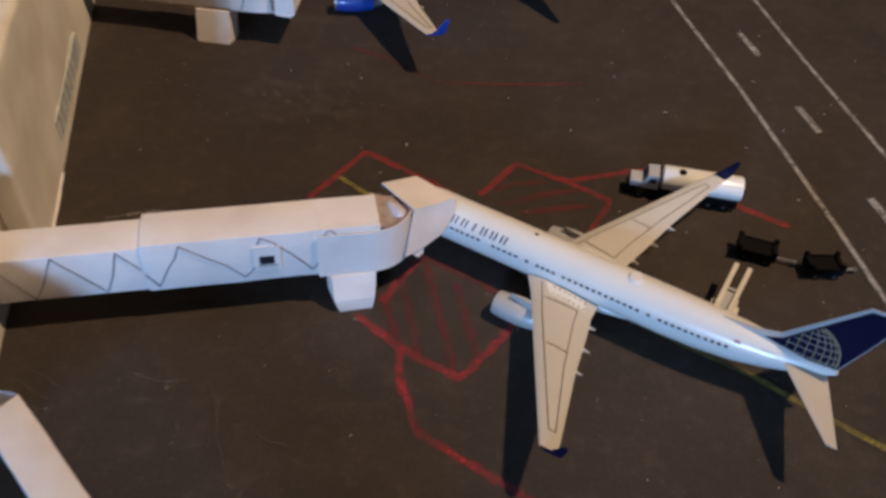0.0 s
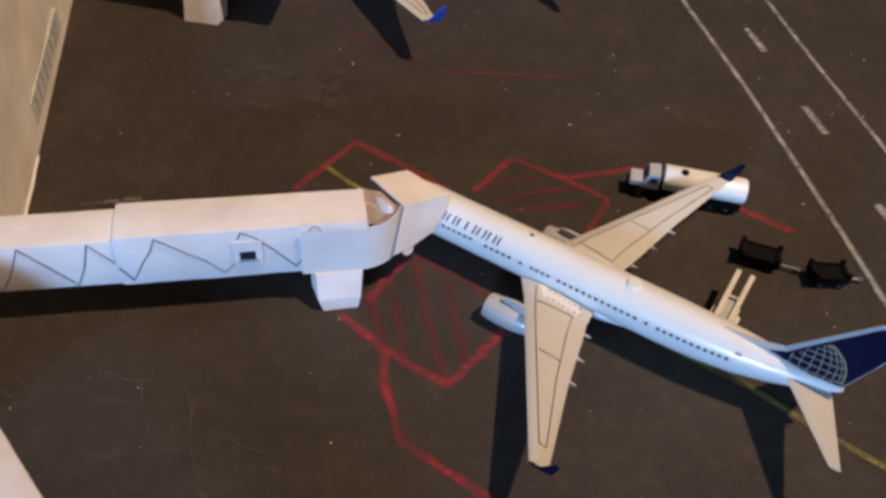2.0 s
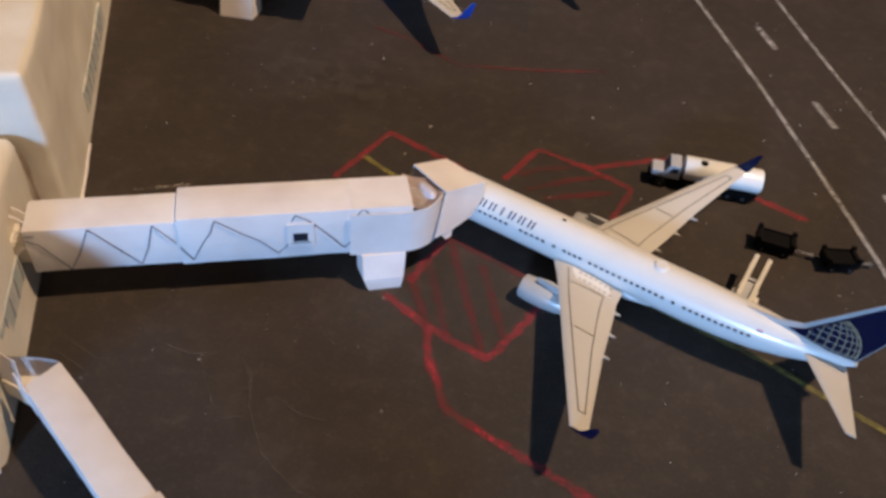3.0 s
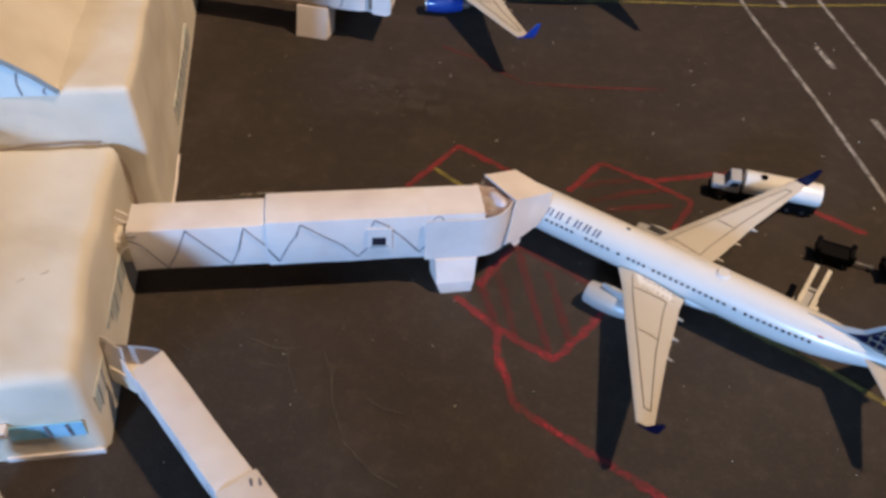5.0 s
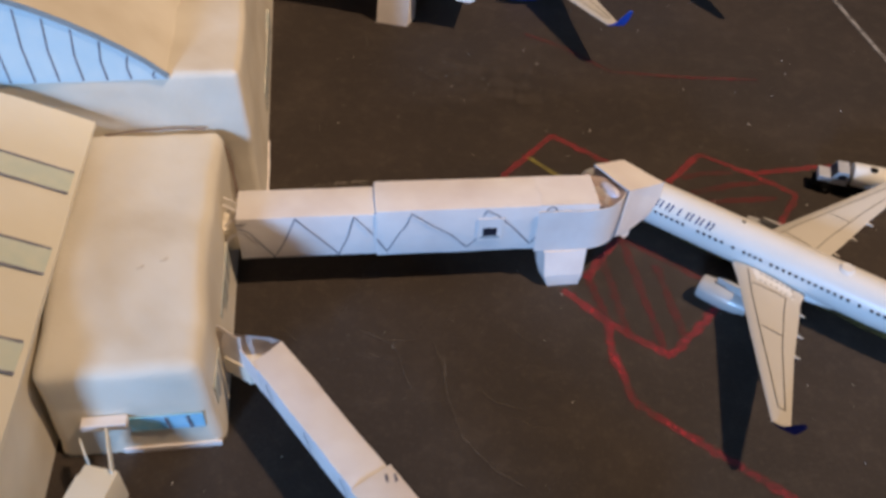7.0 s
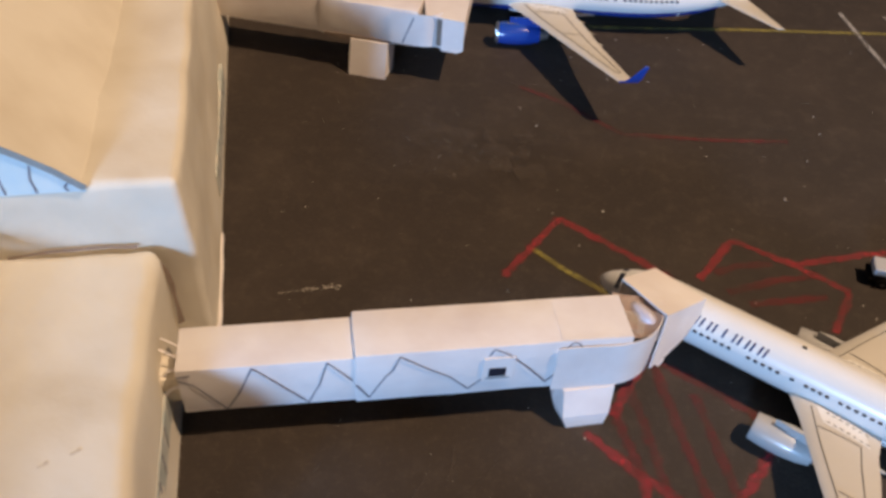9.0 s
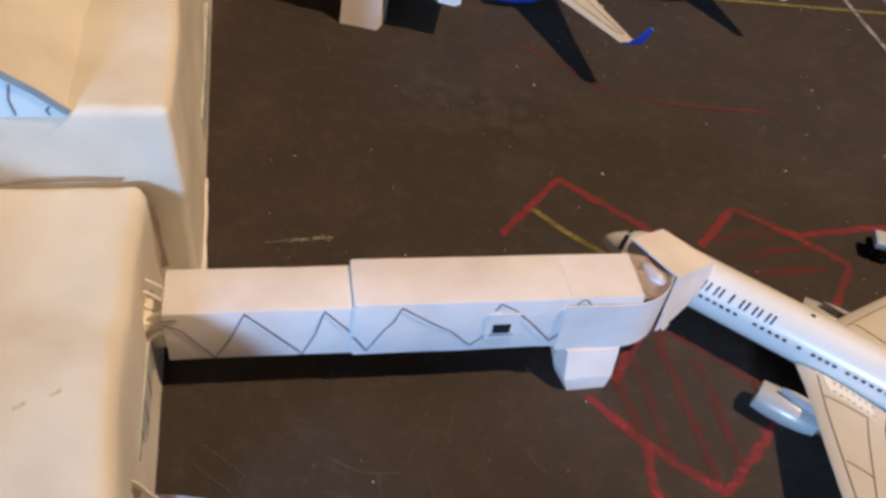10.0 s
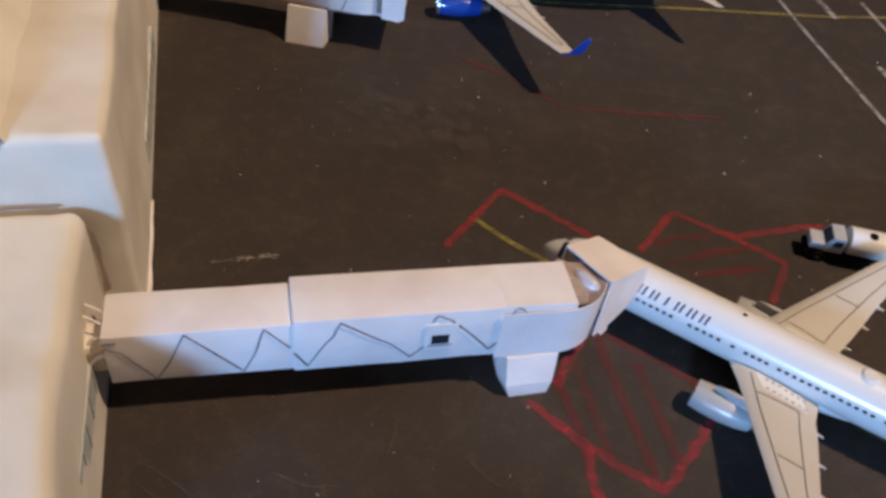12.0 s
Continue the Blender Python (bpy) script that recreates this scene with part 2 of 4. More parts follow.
def crumple(bm, amount, size, seed=0):
    """Uneven hand-folded paper: pushes the points about by smooth noise."""
    for v in bm.verts:
        d = noise.noise_vector(v.co / size + Vector((seed * 7.1, seed * 3.3, 1.7)))
        v.co += d * amount


def paper_block(base, top, z0, z1, bevel, cuts, amount, seed):
    """A folded paper block between two four-cornered plans, with soft edges and creases."""
    bm = loft([[(x, y, z0) for x, y in base], [(x, y, z1) for x, y in top]])
    edges = [e for e in bm.edges if max(v.co.z for v in e.verts) > z0 + 1e-4]
    bmesh.ops.bevel(bm, geom=edges, offset=bevel, segments=4, affect="EDGES", profile=0.5)
    for _ in range(cuts):
        long = [e for e in bm.edges if e.calc_length() > 0.45]
        if long:
            bmesh.ops.subdivide_edges(bm, edges=long, cuts=1, use_grid_fill=True)
    bmesh.ops.triangulate(bm, faces=[f for f in bm.faces if len(f.verts) > 4])
    for v in bm.verts:
        if v.co.z > z0 + 0.02:
            d = noise.noise_vector(v.co / 1.3 + Vector((seed, 0, 0))) * amount + noise.noise_vector(v.co / 0.45 + Vector((0, seed, 0))) * amount * 0.35
            v.co += d
    return bm


# ---- ground and room ----
X0, X1, Y0, Y1, TOP = -150, 150, -150, 180, 240
ground = new("ground", finish("ground", box(X0, X1, Y0, Y1, -2.0, 0.0), BOARD))
tagged(ground, "dark brown painted board under the model airport", "ground", kind="structure")
for name, span in (("wall_north", (X0, X1, Y1, Y1 + 10)), ("wall_east", (X1, X1 + 10, Y0 - 10, Y1 + 10)), ("wall_west", (X0 - 10, X0, Y0 - 10, Y1 + 10))):
    w = new(name, finish(name, box(*span, -2, TOP), PLASTER))
    tagged(w, "plain plastered wall", "wall", kind="structure")
bm = box(X0, -62, Y0 - 10, Y0, -2, TOP)
box(-30, X1, Y0 - 10, Y0, -2, TOP, bm=bm)
box(-62, -30, Y0 - 10, Y0, -2, 30, bm=bm)
box(-62, -30, Y0 - 10, Y0, 60, TOP, bm=bm)
w = new("wall_south", finish("wall_south", bm, PLASTER))
tagged(w, "plain plastered wall with a small window opening", "wall", kind="structure")
c = new("ceiling", finish("ceiling", box(X0 - 10, X1 + 10, Y0 - 10, Y1 + 10, TOP, TOP + 10), PLASTER))
tagged(c, "plain plastered ceiling", "ceiling", kind="structure")

# ---- terminal ----
TX, TY, TURN = -9.2, 13.45, 14.5
hall = thing("terminal_hall", TX, TY, 0, TURN, "cream paper terminal hall with a pale blue arched gable window", "building")
part("wall", paper_block([(-9, 0.0), (0.10, 0.0), (0.05, 15), (-9, 15)], [(-9, 0), (0, 0), (-0.25, 15), (-9, 15)], 0, 4.05, 0.16, 5, 0.05, 3), TISSUE, hall,
     "creased cream paper walls and flat roof", True)
# arched roof behind the gable
arch = []
for k in range(15):
    u = k / 14
    arch.append((-1.45 - 5.6 * u, 4.0 + 2.2 * math.sin(min(1.0, u * 1.15) * math.pi / 2) ** 0.85))
rings = [[(x, y, z) for x, z in arch] + [(arch[-1][0], y, 3.9), (arch[0][0], y, 3.9)] for y in (0.04, 3, 6, 9, 12)]
part("arched_roof", loft(rings), TISSUE, hall, "curved cream paper roof", True)
gable = [(x, z) for x, z in arch] + [(arch[-1][0], 3.95), (arch[0][0], 3.95)]
glass = part("gable_window", loft([[(x, y, z) for x, z in gable] for y in (0.035, -0.015)]), SKYBLUE, hall, "pale blue drawn arched window")
edge = [(x, -0.03, z + 0.02) for x, z in arch]
part("roof_edge", ribbon(edge, 0.11, (0, -1, 0.25), 0.0), SLATE, hall, "grey arched roof edge")
for k in range(9):
    x = -1.72 - 0.47 * k
    top = np.interp(-x, [-a for a, _ in arch], [b for _, b in arch]) - 0.12
    part("mullion", ribbon([(x, -0.018, 3.98), (x - 0.04, -0.018, (3.98 + top) / 2), (x + 0.02, -0.018, top)], 0.035, (0, -1, 0)), PENCIL, glass)
part("base_fold", ribbon([(0.10, 3.0, 0.01), (0.13, 0.1, 0.01)], 0.07, (0, 0, 1), 0.0, 0.3, 4, thick=0.03), PAPER, hall)

win = part("window", loft([[(x, y, z) for x, z in ((0.0, 0.4), (0.105, 0.4), (0.09, 1.0), (0.0, 1.0))] for y in (3.8, 8.4)]), TEAL, hall, "faded teal drawn windows")
for k in range(8):
    y = 4.1 + 0.52 * k
    part("mullion", ribbon([(0.106, y, 0.45), (0.10, y + 0.14, 0.72), (0.094, y + 0.05, 0.96)], 0.05, (1, 0, 0.03)), PENCIL, win)

lounge = thing("gate_lounge", TX, TY, 0, TURN, "cream creased paper gate lounge with blue drawn windows", "building")
def sag(bm):
    """Lets the roof fall towards the front."""
    for v in bm.verts:
        t = min(1, max(0, (-3.9 - v.co.y) / 2.4))
        v.co.z *= 1 - FALL * t * t * (3 - 2 * t)
    return bm


FALL = 0.16
shell = sag(paper_block([(-3.45, -6.3), (-0.47, -6.3), (-0.50, -0.06), (-3.45, -0.06)], [(-3.4, -6.25), (-0.62, -6.25), (-0.55, -0.06), (-3.4, -0.06)],
                         0, 2.72, 0.26, 5, 0.055, 11))
lounge_top = BVHTree.FromBMesh(shell)
part("wall", shell, TISSUE, lounge, "creased cream paper walls and roof", True)
part("foot", box(-2.3, -0.54, -6.34, -6.28, 0.0, 0.12, 0.01), PAPER, lounge)
part("canopy", box(-2.80, -2.02, -6.50, -6.28, 0.97, 1.13, 0.02), PAPER, lounge, "small folded paper canopy")
win = part("window", box(-2.05, -0.75, -6.315, -6.28, 0.62, 1.02, 0.01), BLUE, lounge, "blue drawn window band")
for x in (-1.35, -0.98):
    part("mullion", ribbon([(x, -6.34, 0.66), (x - 0.05, -6.34, 1.0)], 0.05, (0, -1, 0)), PENCIL, win)
win = part("window", box(-0.58, -0.518, -5.95, -5.0, 0.75, 1.25, 0.01), TEAL, lounge, "dark teal drawn window band")
for y in (-5.7, -5.35):
    part("mullion", ribbon([(-0.514, y, 0.7), (-0.514, y + 0.06, 1.25)], 0.05, (1, 0, 0)), PENCIL, win)
win = part("window", box(-0.58, -0.508, -4.3, -1.6, 0.75, 1.35, 0.03), TEAL, lounge, "dark teal drawn window band")
for y in (-3.9, -3.4, -2.9, -2.4, -1.9):
    part("mullion", ribbon([(-0.505, y, 0.8), (-0.505, y + 0.05, 1.3)], 0.045, (1, 0, 0)), PENCIL, win)
part("seam", ribbon([(-3.0, -0.12, 2.67), (-2.4, -0.10, 2.74), (-1.4, -0.09, 2.76), (-0.9, -0.09, 2.72)], 0.05, (0, -1, 1), 0.0, 0.3, 2), SHADOW_CARD, lounge)
part("seam", ribbon([(-0.72, -0.1, 2.55), (-0.52, -0.12, 2.1), (-0.46, -0.2, 1.5), (-0.44, -0.3, 0.9)], 0.10, (0.5, -1, 0.2), 0.0, 0.3, 3), SHADOW_CARD, lounge)
for x, y in ((-1.75, -4.25), (-1.35, -4.1)):
    z = lounge_top.ray_cast(Vector((x, y, 9)), Vector((0, 0, -1)))[0].z
    part("smudge", ribbon([(x - 0.06, y - 0.03, z + 0.004), (x + 0.02, y + 0.01, z + 0.006), (x + 0.07, y + 0.05, z + 0.004)], 0.06, (0, 0, 1), 0.0, 0.5, 3), CARD_SMUDGE, lounge)

hall2 = thing("concourse", TX, TY, 0, TURN, "cream card concourse with pale green drawn roof strips", "building")
part("wall", paper_block([(-10, -8.3), (-3.55, -8.3), (-3.55, -0.35), (-10, -0.35)], [(-10, -8.25), (-3.5, -8.25), (-3.5, -0.35), (-10, -0.35)], 0, 3.1, 0.2, 4, 0.04, 5),
     TISSUE, hall2, "cream paper wall", True)


def roof_z(x):
    """Height of the concourse roof, which climbs away from its eave."""
    u = (-3.05 - x)
    return 3.20 + 0.52 * u - 0.026 * u * u


rings = []
for k in range(12):
    x = -3.05 - 6.9 * k / 11
    z = roof_z(x)
    rings.append([(x, y, z + 0.02 * math.sin(y * 2 + k)) for y in np.linspace(-8.35, -0.35, 24)] + [(x, y, z - 0.1) for y in np.linspace(-0.35, -8.35, 24)])
roof = part("roof", loft(rings), CARD, hall2, "cream card roof sheet", True)
for n in range(3):
    y = -2.45 - 2.1 * n
    top = [(x, y - 0.04 * (x + 3), roof_z(x) + 0.022) for x in (-3.12, -4.2, -5.4, -6.6, -8.0)]
    part("roof_strip", ribbon(top, 0.62, (0, 0, 1), thick=0.012), GREEN, roof, "pale green drawn strip")
    for s in (-0.31, 0.31):
        part("strip_line", ribbon([(a, b + s, c + 0.022) for a, b, c in top], 0.05, (0, 0, 1), 0.0, 0.2, n), PENCIL, roof)
win = part("window", box(-9, -3.75, -8.37, -8.27, 0.6, 1.4, 0.01), BLUE, hall2, "blue drawn window band")
for k in range(8):
    x = -4.1 - 0.6 * k
    part("mullion", ribbon([(x, -8.372, 0.65), (x - 0.05, -8.372, 1.35)], 0.05, (0, -1, 0)), PENCIL, win)


# ---- jet bridges ----
def zigzag(ob, strokes, v, normal=(0, -1, 0), width=0.025, mat=None):
    for n, pts in enumerate(strokes):
        pts = [(u, 0.94 + (z - 0.95) * 1.09) for u, z in pts]
        part("pencil_stroke", ribbon([(u, v, z) for u, z in pts], width, normal, 0.0, 0.15, n, thick=0.005), mat or PENCIL, ob)


def tunnel(u0, u1, width, z0, z1, seed, amount=0.015, v0=0.0):
    bm = box(u0, u1, v0, v0 + width, z0, z1, 0.035, 2)
    for _ in range(3):
        long = [e for e in bm.edges if e.calc_length() > 0.6]
        bmesh.ops.subdivide_edges(bm, edges=long, cuts=1, use_grid_fill=True)
    crumple(bm, amount, 0.9, seed)
    return bm


def rotunda_wrap(u0, u1, radius, z0, z1, sweep=80, v=-0.06, thick=0.02):
    """A strip of paper that runs along the side and curls round the tunnel's end."""
    path = [(u0 + (u1 - u0) * k / 5, v, 0, -1) for k in range(6)]
    for k in range(1, 17):
        a = radians(sweep) * k / 16
        path.append((u1 + (radius + 0.08) * math.sin(a), v + radius * (1 - math.cos(a)), math.sin(a), -math.cos(a)))
    rings = [[(x, y, z0), (x + nx * thick, y + ny * thick, z0), (x + nx * thick, y + ny * thick, z1 + 0.01 * math.sin(k)), (x, y, z1 + 0.01 * math.sin(k))]
             for k, (x, y, nx, ny) in enumerate(path)]
    return loft(rings)


GATE = "paper jet bridges"
bridge = thing("jet_bridge", -8.85, 11.12, 0, 13, "white folded paper jet bridge with pencil truss lines, docked", "jet bridge", GATE)
inner = part("inner_tunnel", tunnel(-0.02, 3.2, 0.92, 0.92, 2.05, 1), PAPER, bridge, smooth=True)
outer = part("outer_tunnel", tunnel(2.85, 7.62, 1.0, 0.89, 2.14, 2, v0=-0.03), PAPER, bridge, smooth=True)
zigzag(inner, [[(0.0, 1.75), (0.23, 1.62), (0.69, 0.97)], [(0.69, 0.97), (0.93, 1.35), (1.19, 1.93)], [(1.19, 1.93), (1.62, 1.45), (2.05, 0.98)],
               [(2.05, 0.98), (2.25, 1.4), (2.4, 1.93)], [(2.4, 1.93), (2.8, 1.45)], [(-0.02, 1.83), (0.2, 1.85)]], -0.012)
zigzag(outer, [[(2.86, 1.36), (3.08, 1.02)], [(3.08, 1.02), (3.35, 1.5), (3.5, 1.7), (3.6, 1.98)], [(3.6, 1.98), (4.1, 1.62), (4.45, 1.4), (4.8, 1.05)],
               [(4.8, 1.05), (5.05, 1.3)], [(5.12, 1.85), (5.19, 2.0)], [(5.19, 2.0), (5.45, 1.85), (5.8, 1.5), (6.18, 1.08)], [(6.18, 1.08), (6.36, 1.3)],
               ], -0.045)
zigzag(outer, [[(6.46, 1.91), (6.52, 2.00), (6.57, 2.03), (6.63, 2.01), (6.72, 1.91)]], -0.045)
board = part("sign_panel", box(5.02, 5.57, -0.065, -0.04, 1.22, 1.86, 0.008), PAPER, outer, "pale taped paper panel")
part("display", box(5.13, 5.43, -0.075, -0.062, 1.38, 1.60), WINDOW, board, "small dark grey display")
part("display_ledge", box(5.08, 5.50, -0.078, -0.062, 1.32, 1.35), SLATE, board)
part("rotunda_wrap", rotunda_wrap(6.30, 7.42, 0.90, 0.87, 2.00, 92, v=-0.060), PAPER, bridge, "curled white paper strip", True)
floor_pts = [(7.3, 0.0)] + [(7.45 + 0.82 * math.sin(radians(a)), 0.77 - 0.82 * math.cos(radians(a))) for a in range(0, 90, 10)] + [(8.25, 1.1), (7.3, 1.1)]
# Its dark brown carries the shade of the rotunda's inside.
part("rotunda_floor", prism(floor_pts, 1.15, 1.28), SHADOW_CARD, bridge, "inner card with interior shade in its brown colour")
def bowl_end(v):
    return 7.42 + 0.97 * math.sqrt(max(0.0, 1 - (min(0.0, v - 0.82) / 0.88) ** 2))


bm = loft([[(7.50 + (bowl_end(0.10 + 0.94 * k / 10) - 7.50) * t, 0.10 + 0.94 * k / 10 - 0.08 * (1 - k / 10) * (1 - t), 2.12 - 0.12 * t - 0.13 * math.sin(math.pi * (0.25 + 0.6 * k / 10)) * math.sin(math.pi * t) - 0.03 * t * (k / 10) ** 2)
            for k in range(11)] for t in np.linspace(0, 1, 12)], closed=False, cap=False)
crumple(bm, 0.02, 0.40, 4)
bmesh.ops.solidify(bm, geom=bm.faces[:], thickness=0.02)
part("inner_flap", bm, FLAP, bridge, "inner flap with shade put into its brown tint", True)
bm = loft([[(8.00 + 0.20 * q * math.cos(a) - 0.10 * q * math.sin(a), 0.66 + 0.30 * q * math.sin(a), 1.86 + 0.21 * math.sqrt(1 - q * q)) for a in [2 * math.pi * k / 20 for k in range(20)]]
           for q in (1.0, 0.94, 0.82, 0.65, 0.45, 0.2)])
crumple(bm, 0.03, 0.3, 6)
part("paper_scrap", bm, SCRAP, bridge, "rounded taped paper scrap", True)
bm = loft([[(7.56 + (0.28 + 0.24 * k / 8) * t, 0.10 + 0.50 * k / 8, 2.13 - 0.16 * t - 0.10 * math.sin(math.pi * k / 8) * math.sin(math.pi * (0.2 + 0.7 * t))) for k in range(9)] for t in np.linspace(0, 1, 8)], closed=False, cap=False)
crumple(bm, 0.02, 0.4, 9)
bmesh.ops.solidify(bm, geom=bm.faces[:], thickness=0.012)
part("tape", bm, TAPE, bridge, "clear sticky tape", True)
bm = box(6.36, 7.60, -0.015, 0.93, 2.1415, 2.1445)
for _ in range(3):
    bmesh.ops.subdivide_edges(bm, edges=[e for e in bm.edges if e.calc_length() > 0.3], cuts=1, use_grid_fill=True)
crumple(bm, 0.008, 0.6, 21)
part("roof_patch", bm, PAPER, outer, "overlapping white paper patch", True)
rings = [[(x, y, z) for x, y in pts] for z, pts in ((0.0, ((6.56, 0.12), (6.67, -0.34), (7.38, -0.31), (7.46, 0.30), (6.60, 0.50))),
                                                   (0.30, ((6.47, 0.12), (6.57, -0.32), (7.44, -0.29), (7.52, 0.32), (6.50, 0.52))),
                                                   (0.86, ((6.46, 0.12), (6.55, -0.13), (7.50, -0.10), (7.54, 0.40), (6.50, 0.55))))]
# Dark block painted in for the shadow in the gap above the column.
part("column_head", box(6.62, 7.50, -0.04, 0.50, 0.84, 0.93), SHADOW_CARD, bridge, "dark card standing for the shaded gap between column and tunnel")
part("column", loft(rings), PAPER, bridge, "white paper support column")
for n, (v, z, w, dv, dz) in enumerate(((0.02, 1.60, 0.06, 0.06, -0.30), (0.34, 1.95, 0.03, 0.14, 0.10), (0.18, 1.86, 0.04, 0.06, -0.22), (0.60, 1.93, 0.025, 0.12, 0.12))):
    part("paper_tab", ribbon([(-0.30, v + dv, z + dz), (-0.18, v + 0.62 * dv, z + 0.45 * dz + 0.03), (-0.07, v + 0.2 * dv, z + 0.1 * dz + 0.03), (0.03, v, z)], w, (0.2, -0.6, 1) if n else (0.1, -1, 0.3), thick=0.008), PAPER, bridge)
part("inner_collar", box(-0.5, 0.02, 0.14, 0.74, 1.02, 1.66, 0.12), TISSUE, bridge)

# cab that reaches over the fuselage, square to the aircraft
NX, NY, AIR = -1.635, 15.547, -29.2



def to_bridge(s, v, a=radians(AIR), b=radians(13), ox=-8.85, oy=11.12):
    """A place beside the aircraft, in the bridge's own plan."""
    x = NX + s * math.cos(a) - v * math.sin(a) - ox
    y = NY + s * math.sin(a) + v * math.cos(a) - oy
    return x * math.cos(b) + y * math.sin(b), -x * math.sin(b) + y * math.cos(b)


def sheet(corners, drop, thick=0.03):
    """A folded paper panel: a ring of corners and the same ring pushed in along drop."""
    d = Vector(drop).normalized() * thick
    return loft([[Vector(p) for p in corners], [Vector(p) + d for p in corners]])


apex, east, inside, west = (8.66, 1.84, 1.82), (9.41, 1.04, 1.76), (8.40, 0.45, 2.05), (7.82, 1.38, 2.08)
bm = sheet((apex, east, inside, west), (0, 0, -1), 0.04)
bmesh.ops.subdivide_edges(bm, edges=bm.edges[:], cuts=3, use_grid_fill=True)
crumple(bm, 0.012, 0.5, 17)
part("cab_roof", bm, PAPER, bridge, "folded white paper cab roof", True)
part("cab_side", sheet((inside, east, (9.37, 0.98, 1.30), (9.12, 0.78, 1.00), (8.62, 0.40, 0.98), (8.17, 0.08, 1.05)), (-0.5, 1, 0)), PAPER, bridge, "slanted white paper cab side")
part("cab_side", sheet((west, apex, (8.62, 1.76, 1.30), (8.40, 1.62, 0.98), (7.86, 1.36, 0.98)), (0.5, -1, 0)), PAPER, bridge)
part("cab_floor", prism([to_bridge(*p) for p in ((0.66, -0.98), (1.70, -1.06), (1.96, -0.6), (1.0, -0.56))], 0.94, 1.0), PAPER, bridge)
part("cab_back", sheet(((8.36, 0.34, 1.0), (8.52, 0.66, 1.0), (8.50, 0.70, 1.92), (8.40, 0.50, 1.80)), (0, 1, 0), 0.02), FLAP, bridge, "card inside the cab with shade put into its brown tint")
# Black panel put in for the darkness of the gap; no lining is there.
part("cab_lining", sheet(((8.40, 0.47, 1.62), (8.48, 0.56, 1.62), (8.47, 0.55, 1.76), (8.41, 0.49, 1.74)), (-0.4, -1, 0), 0.02), DARK, bridge, "black panel standing for the dark cab opening")
part("paper_tab", sheet(((8.30, 0.26, 0.98), (8.62, 0.48, 0.98), (8.60, 0.40, 0.80), (8.46, 0.30, 0.78)), (-0.3, 1, 0), 0.02), PAPER, bridge)

second = thing("jet_bridge", -7.61, 8.395, 0, -44, "white folded paper jet bridge with blue-lit pencilled side", "jet bridge", GATE)
bm = tunnel(0.30, 3.7, 0.70, 0.98, 1.60, 5, 0.022, v0=-0.33)
for v in bm.verts:
    if v.co.x < 0.6:
        v.co.x -= 0.14 * (v.co.y + 0.33) / 0.7
inner = part("inner_tunnel", bm, PAPER, second, smooth=True)
outer = part("outer_tunnel", tunnel(3.5, 8.6, 0.80, 0.95, 1.66, 6, 0.025, v0=-0.38), PAPER, second, smooth=True)
bm = loft([[(u, -0.345 + 0.02 * k, z) for u, z in ((-0.10, 1.10), (-0.12, 1.56), (0.10, 1.61), (0.50, 1.61), (0.55, 1.02))] for k in (0, 1)])
part("end_flap", bm, PAPER, second, "folded paper end flap")
for n, u in enumerate((0.85, 2.1, 3.2)):
    part("pencil_stroke", ribbon([(u, -0.362, 1.56), (u + 0.08, -0.362, 1.40), (u + 0.20, -0.362, 1.25)], 0.024, (0, -1, 0), 0.0, 0.2, n), PENCIL, inner)
for n, u in enumerate((3.6, 4.5, 5.6, 6.7, 7.6)):
    part("pencil_stroke", ribbon([(u + 0.2, -0.412, 1.12), (u + 0.45, -0.412, 1.62)], 0.034, (0, -1, 0), 0.0, 0.2, n), PENCIL, outer)
    part("pencil_stroke", ribbon([(u + 0.45, -0.412, 1.62), (u + 0.75, -0.412, 1.22)], 0.034, (0, -1, 0), 0.0, 0.2, n + 9), PENCIL, outer)
for n, (u, v) in enumerate(((3.62, 0.24), (3.70, 0.36))):
    part("pencil_stroke", ribbon([(u, v, 1.665), (u + 0.13, v - 0.06, 1.665)], 0.045, (0, 0, 1), 0.0, 0.3, n), PENCIL, outer)
arc = [(-0.95, -0.62), (-0.72, -0.42), (-0.50, -0.22), (-0.28, 0.02), (-0.10, 0.20), (0.05, 0.32), (0.16, 0.37), (0.26, 0.35), (0.31, 0.28)]
bm = loft([[(u, v, z) for u, v in arc] for z in (1.0, 1.25, 1.54)], closed=False, cap=False)
bmesh.ops.solidify(bm, geom=bm.faces[:], thickness=0.022)
part("rotunda_wrap", bm, PAPER, second, "curled paper strip", True)
bm = loft([[(u + du, v + dv, z) for u, v in ((-0.80, -0.44), (-0.52, -0.36), (-0.26, -0.24))] for du, dv, z in ((-0.06, 0.04, 1.62), (0.0, 0.0, 1.25), (0.10, -0.03, 0.82))], closed=False, cap=False)
bmesh.ops.subdivide_edges(bm, edges=bm.edges[:], cuts=2, use_grid_fill=True)
crumple(bm, 0.03, 0.25, 31)
bmesh.ops.solidify(bm, geom=bm.faces[:], thickness=0.018)
part("wall_flap", bm, PAPER, second, "crumpled taped paper flap at the wall", True)
part("inner_collar", prism([(-0.62, -0.50), (-0.05, -0.28), (0.20, 0.20), (-0.20, 0.24), (-0.62, 0.02)], 0.55, 0.98), TISSUE, second)
part("column", box(7.3, 8.1, -0.3, 0.4, 0.0, 0.97, 0.02), PAPER, second, "white paper support column")

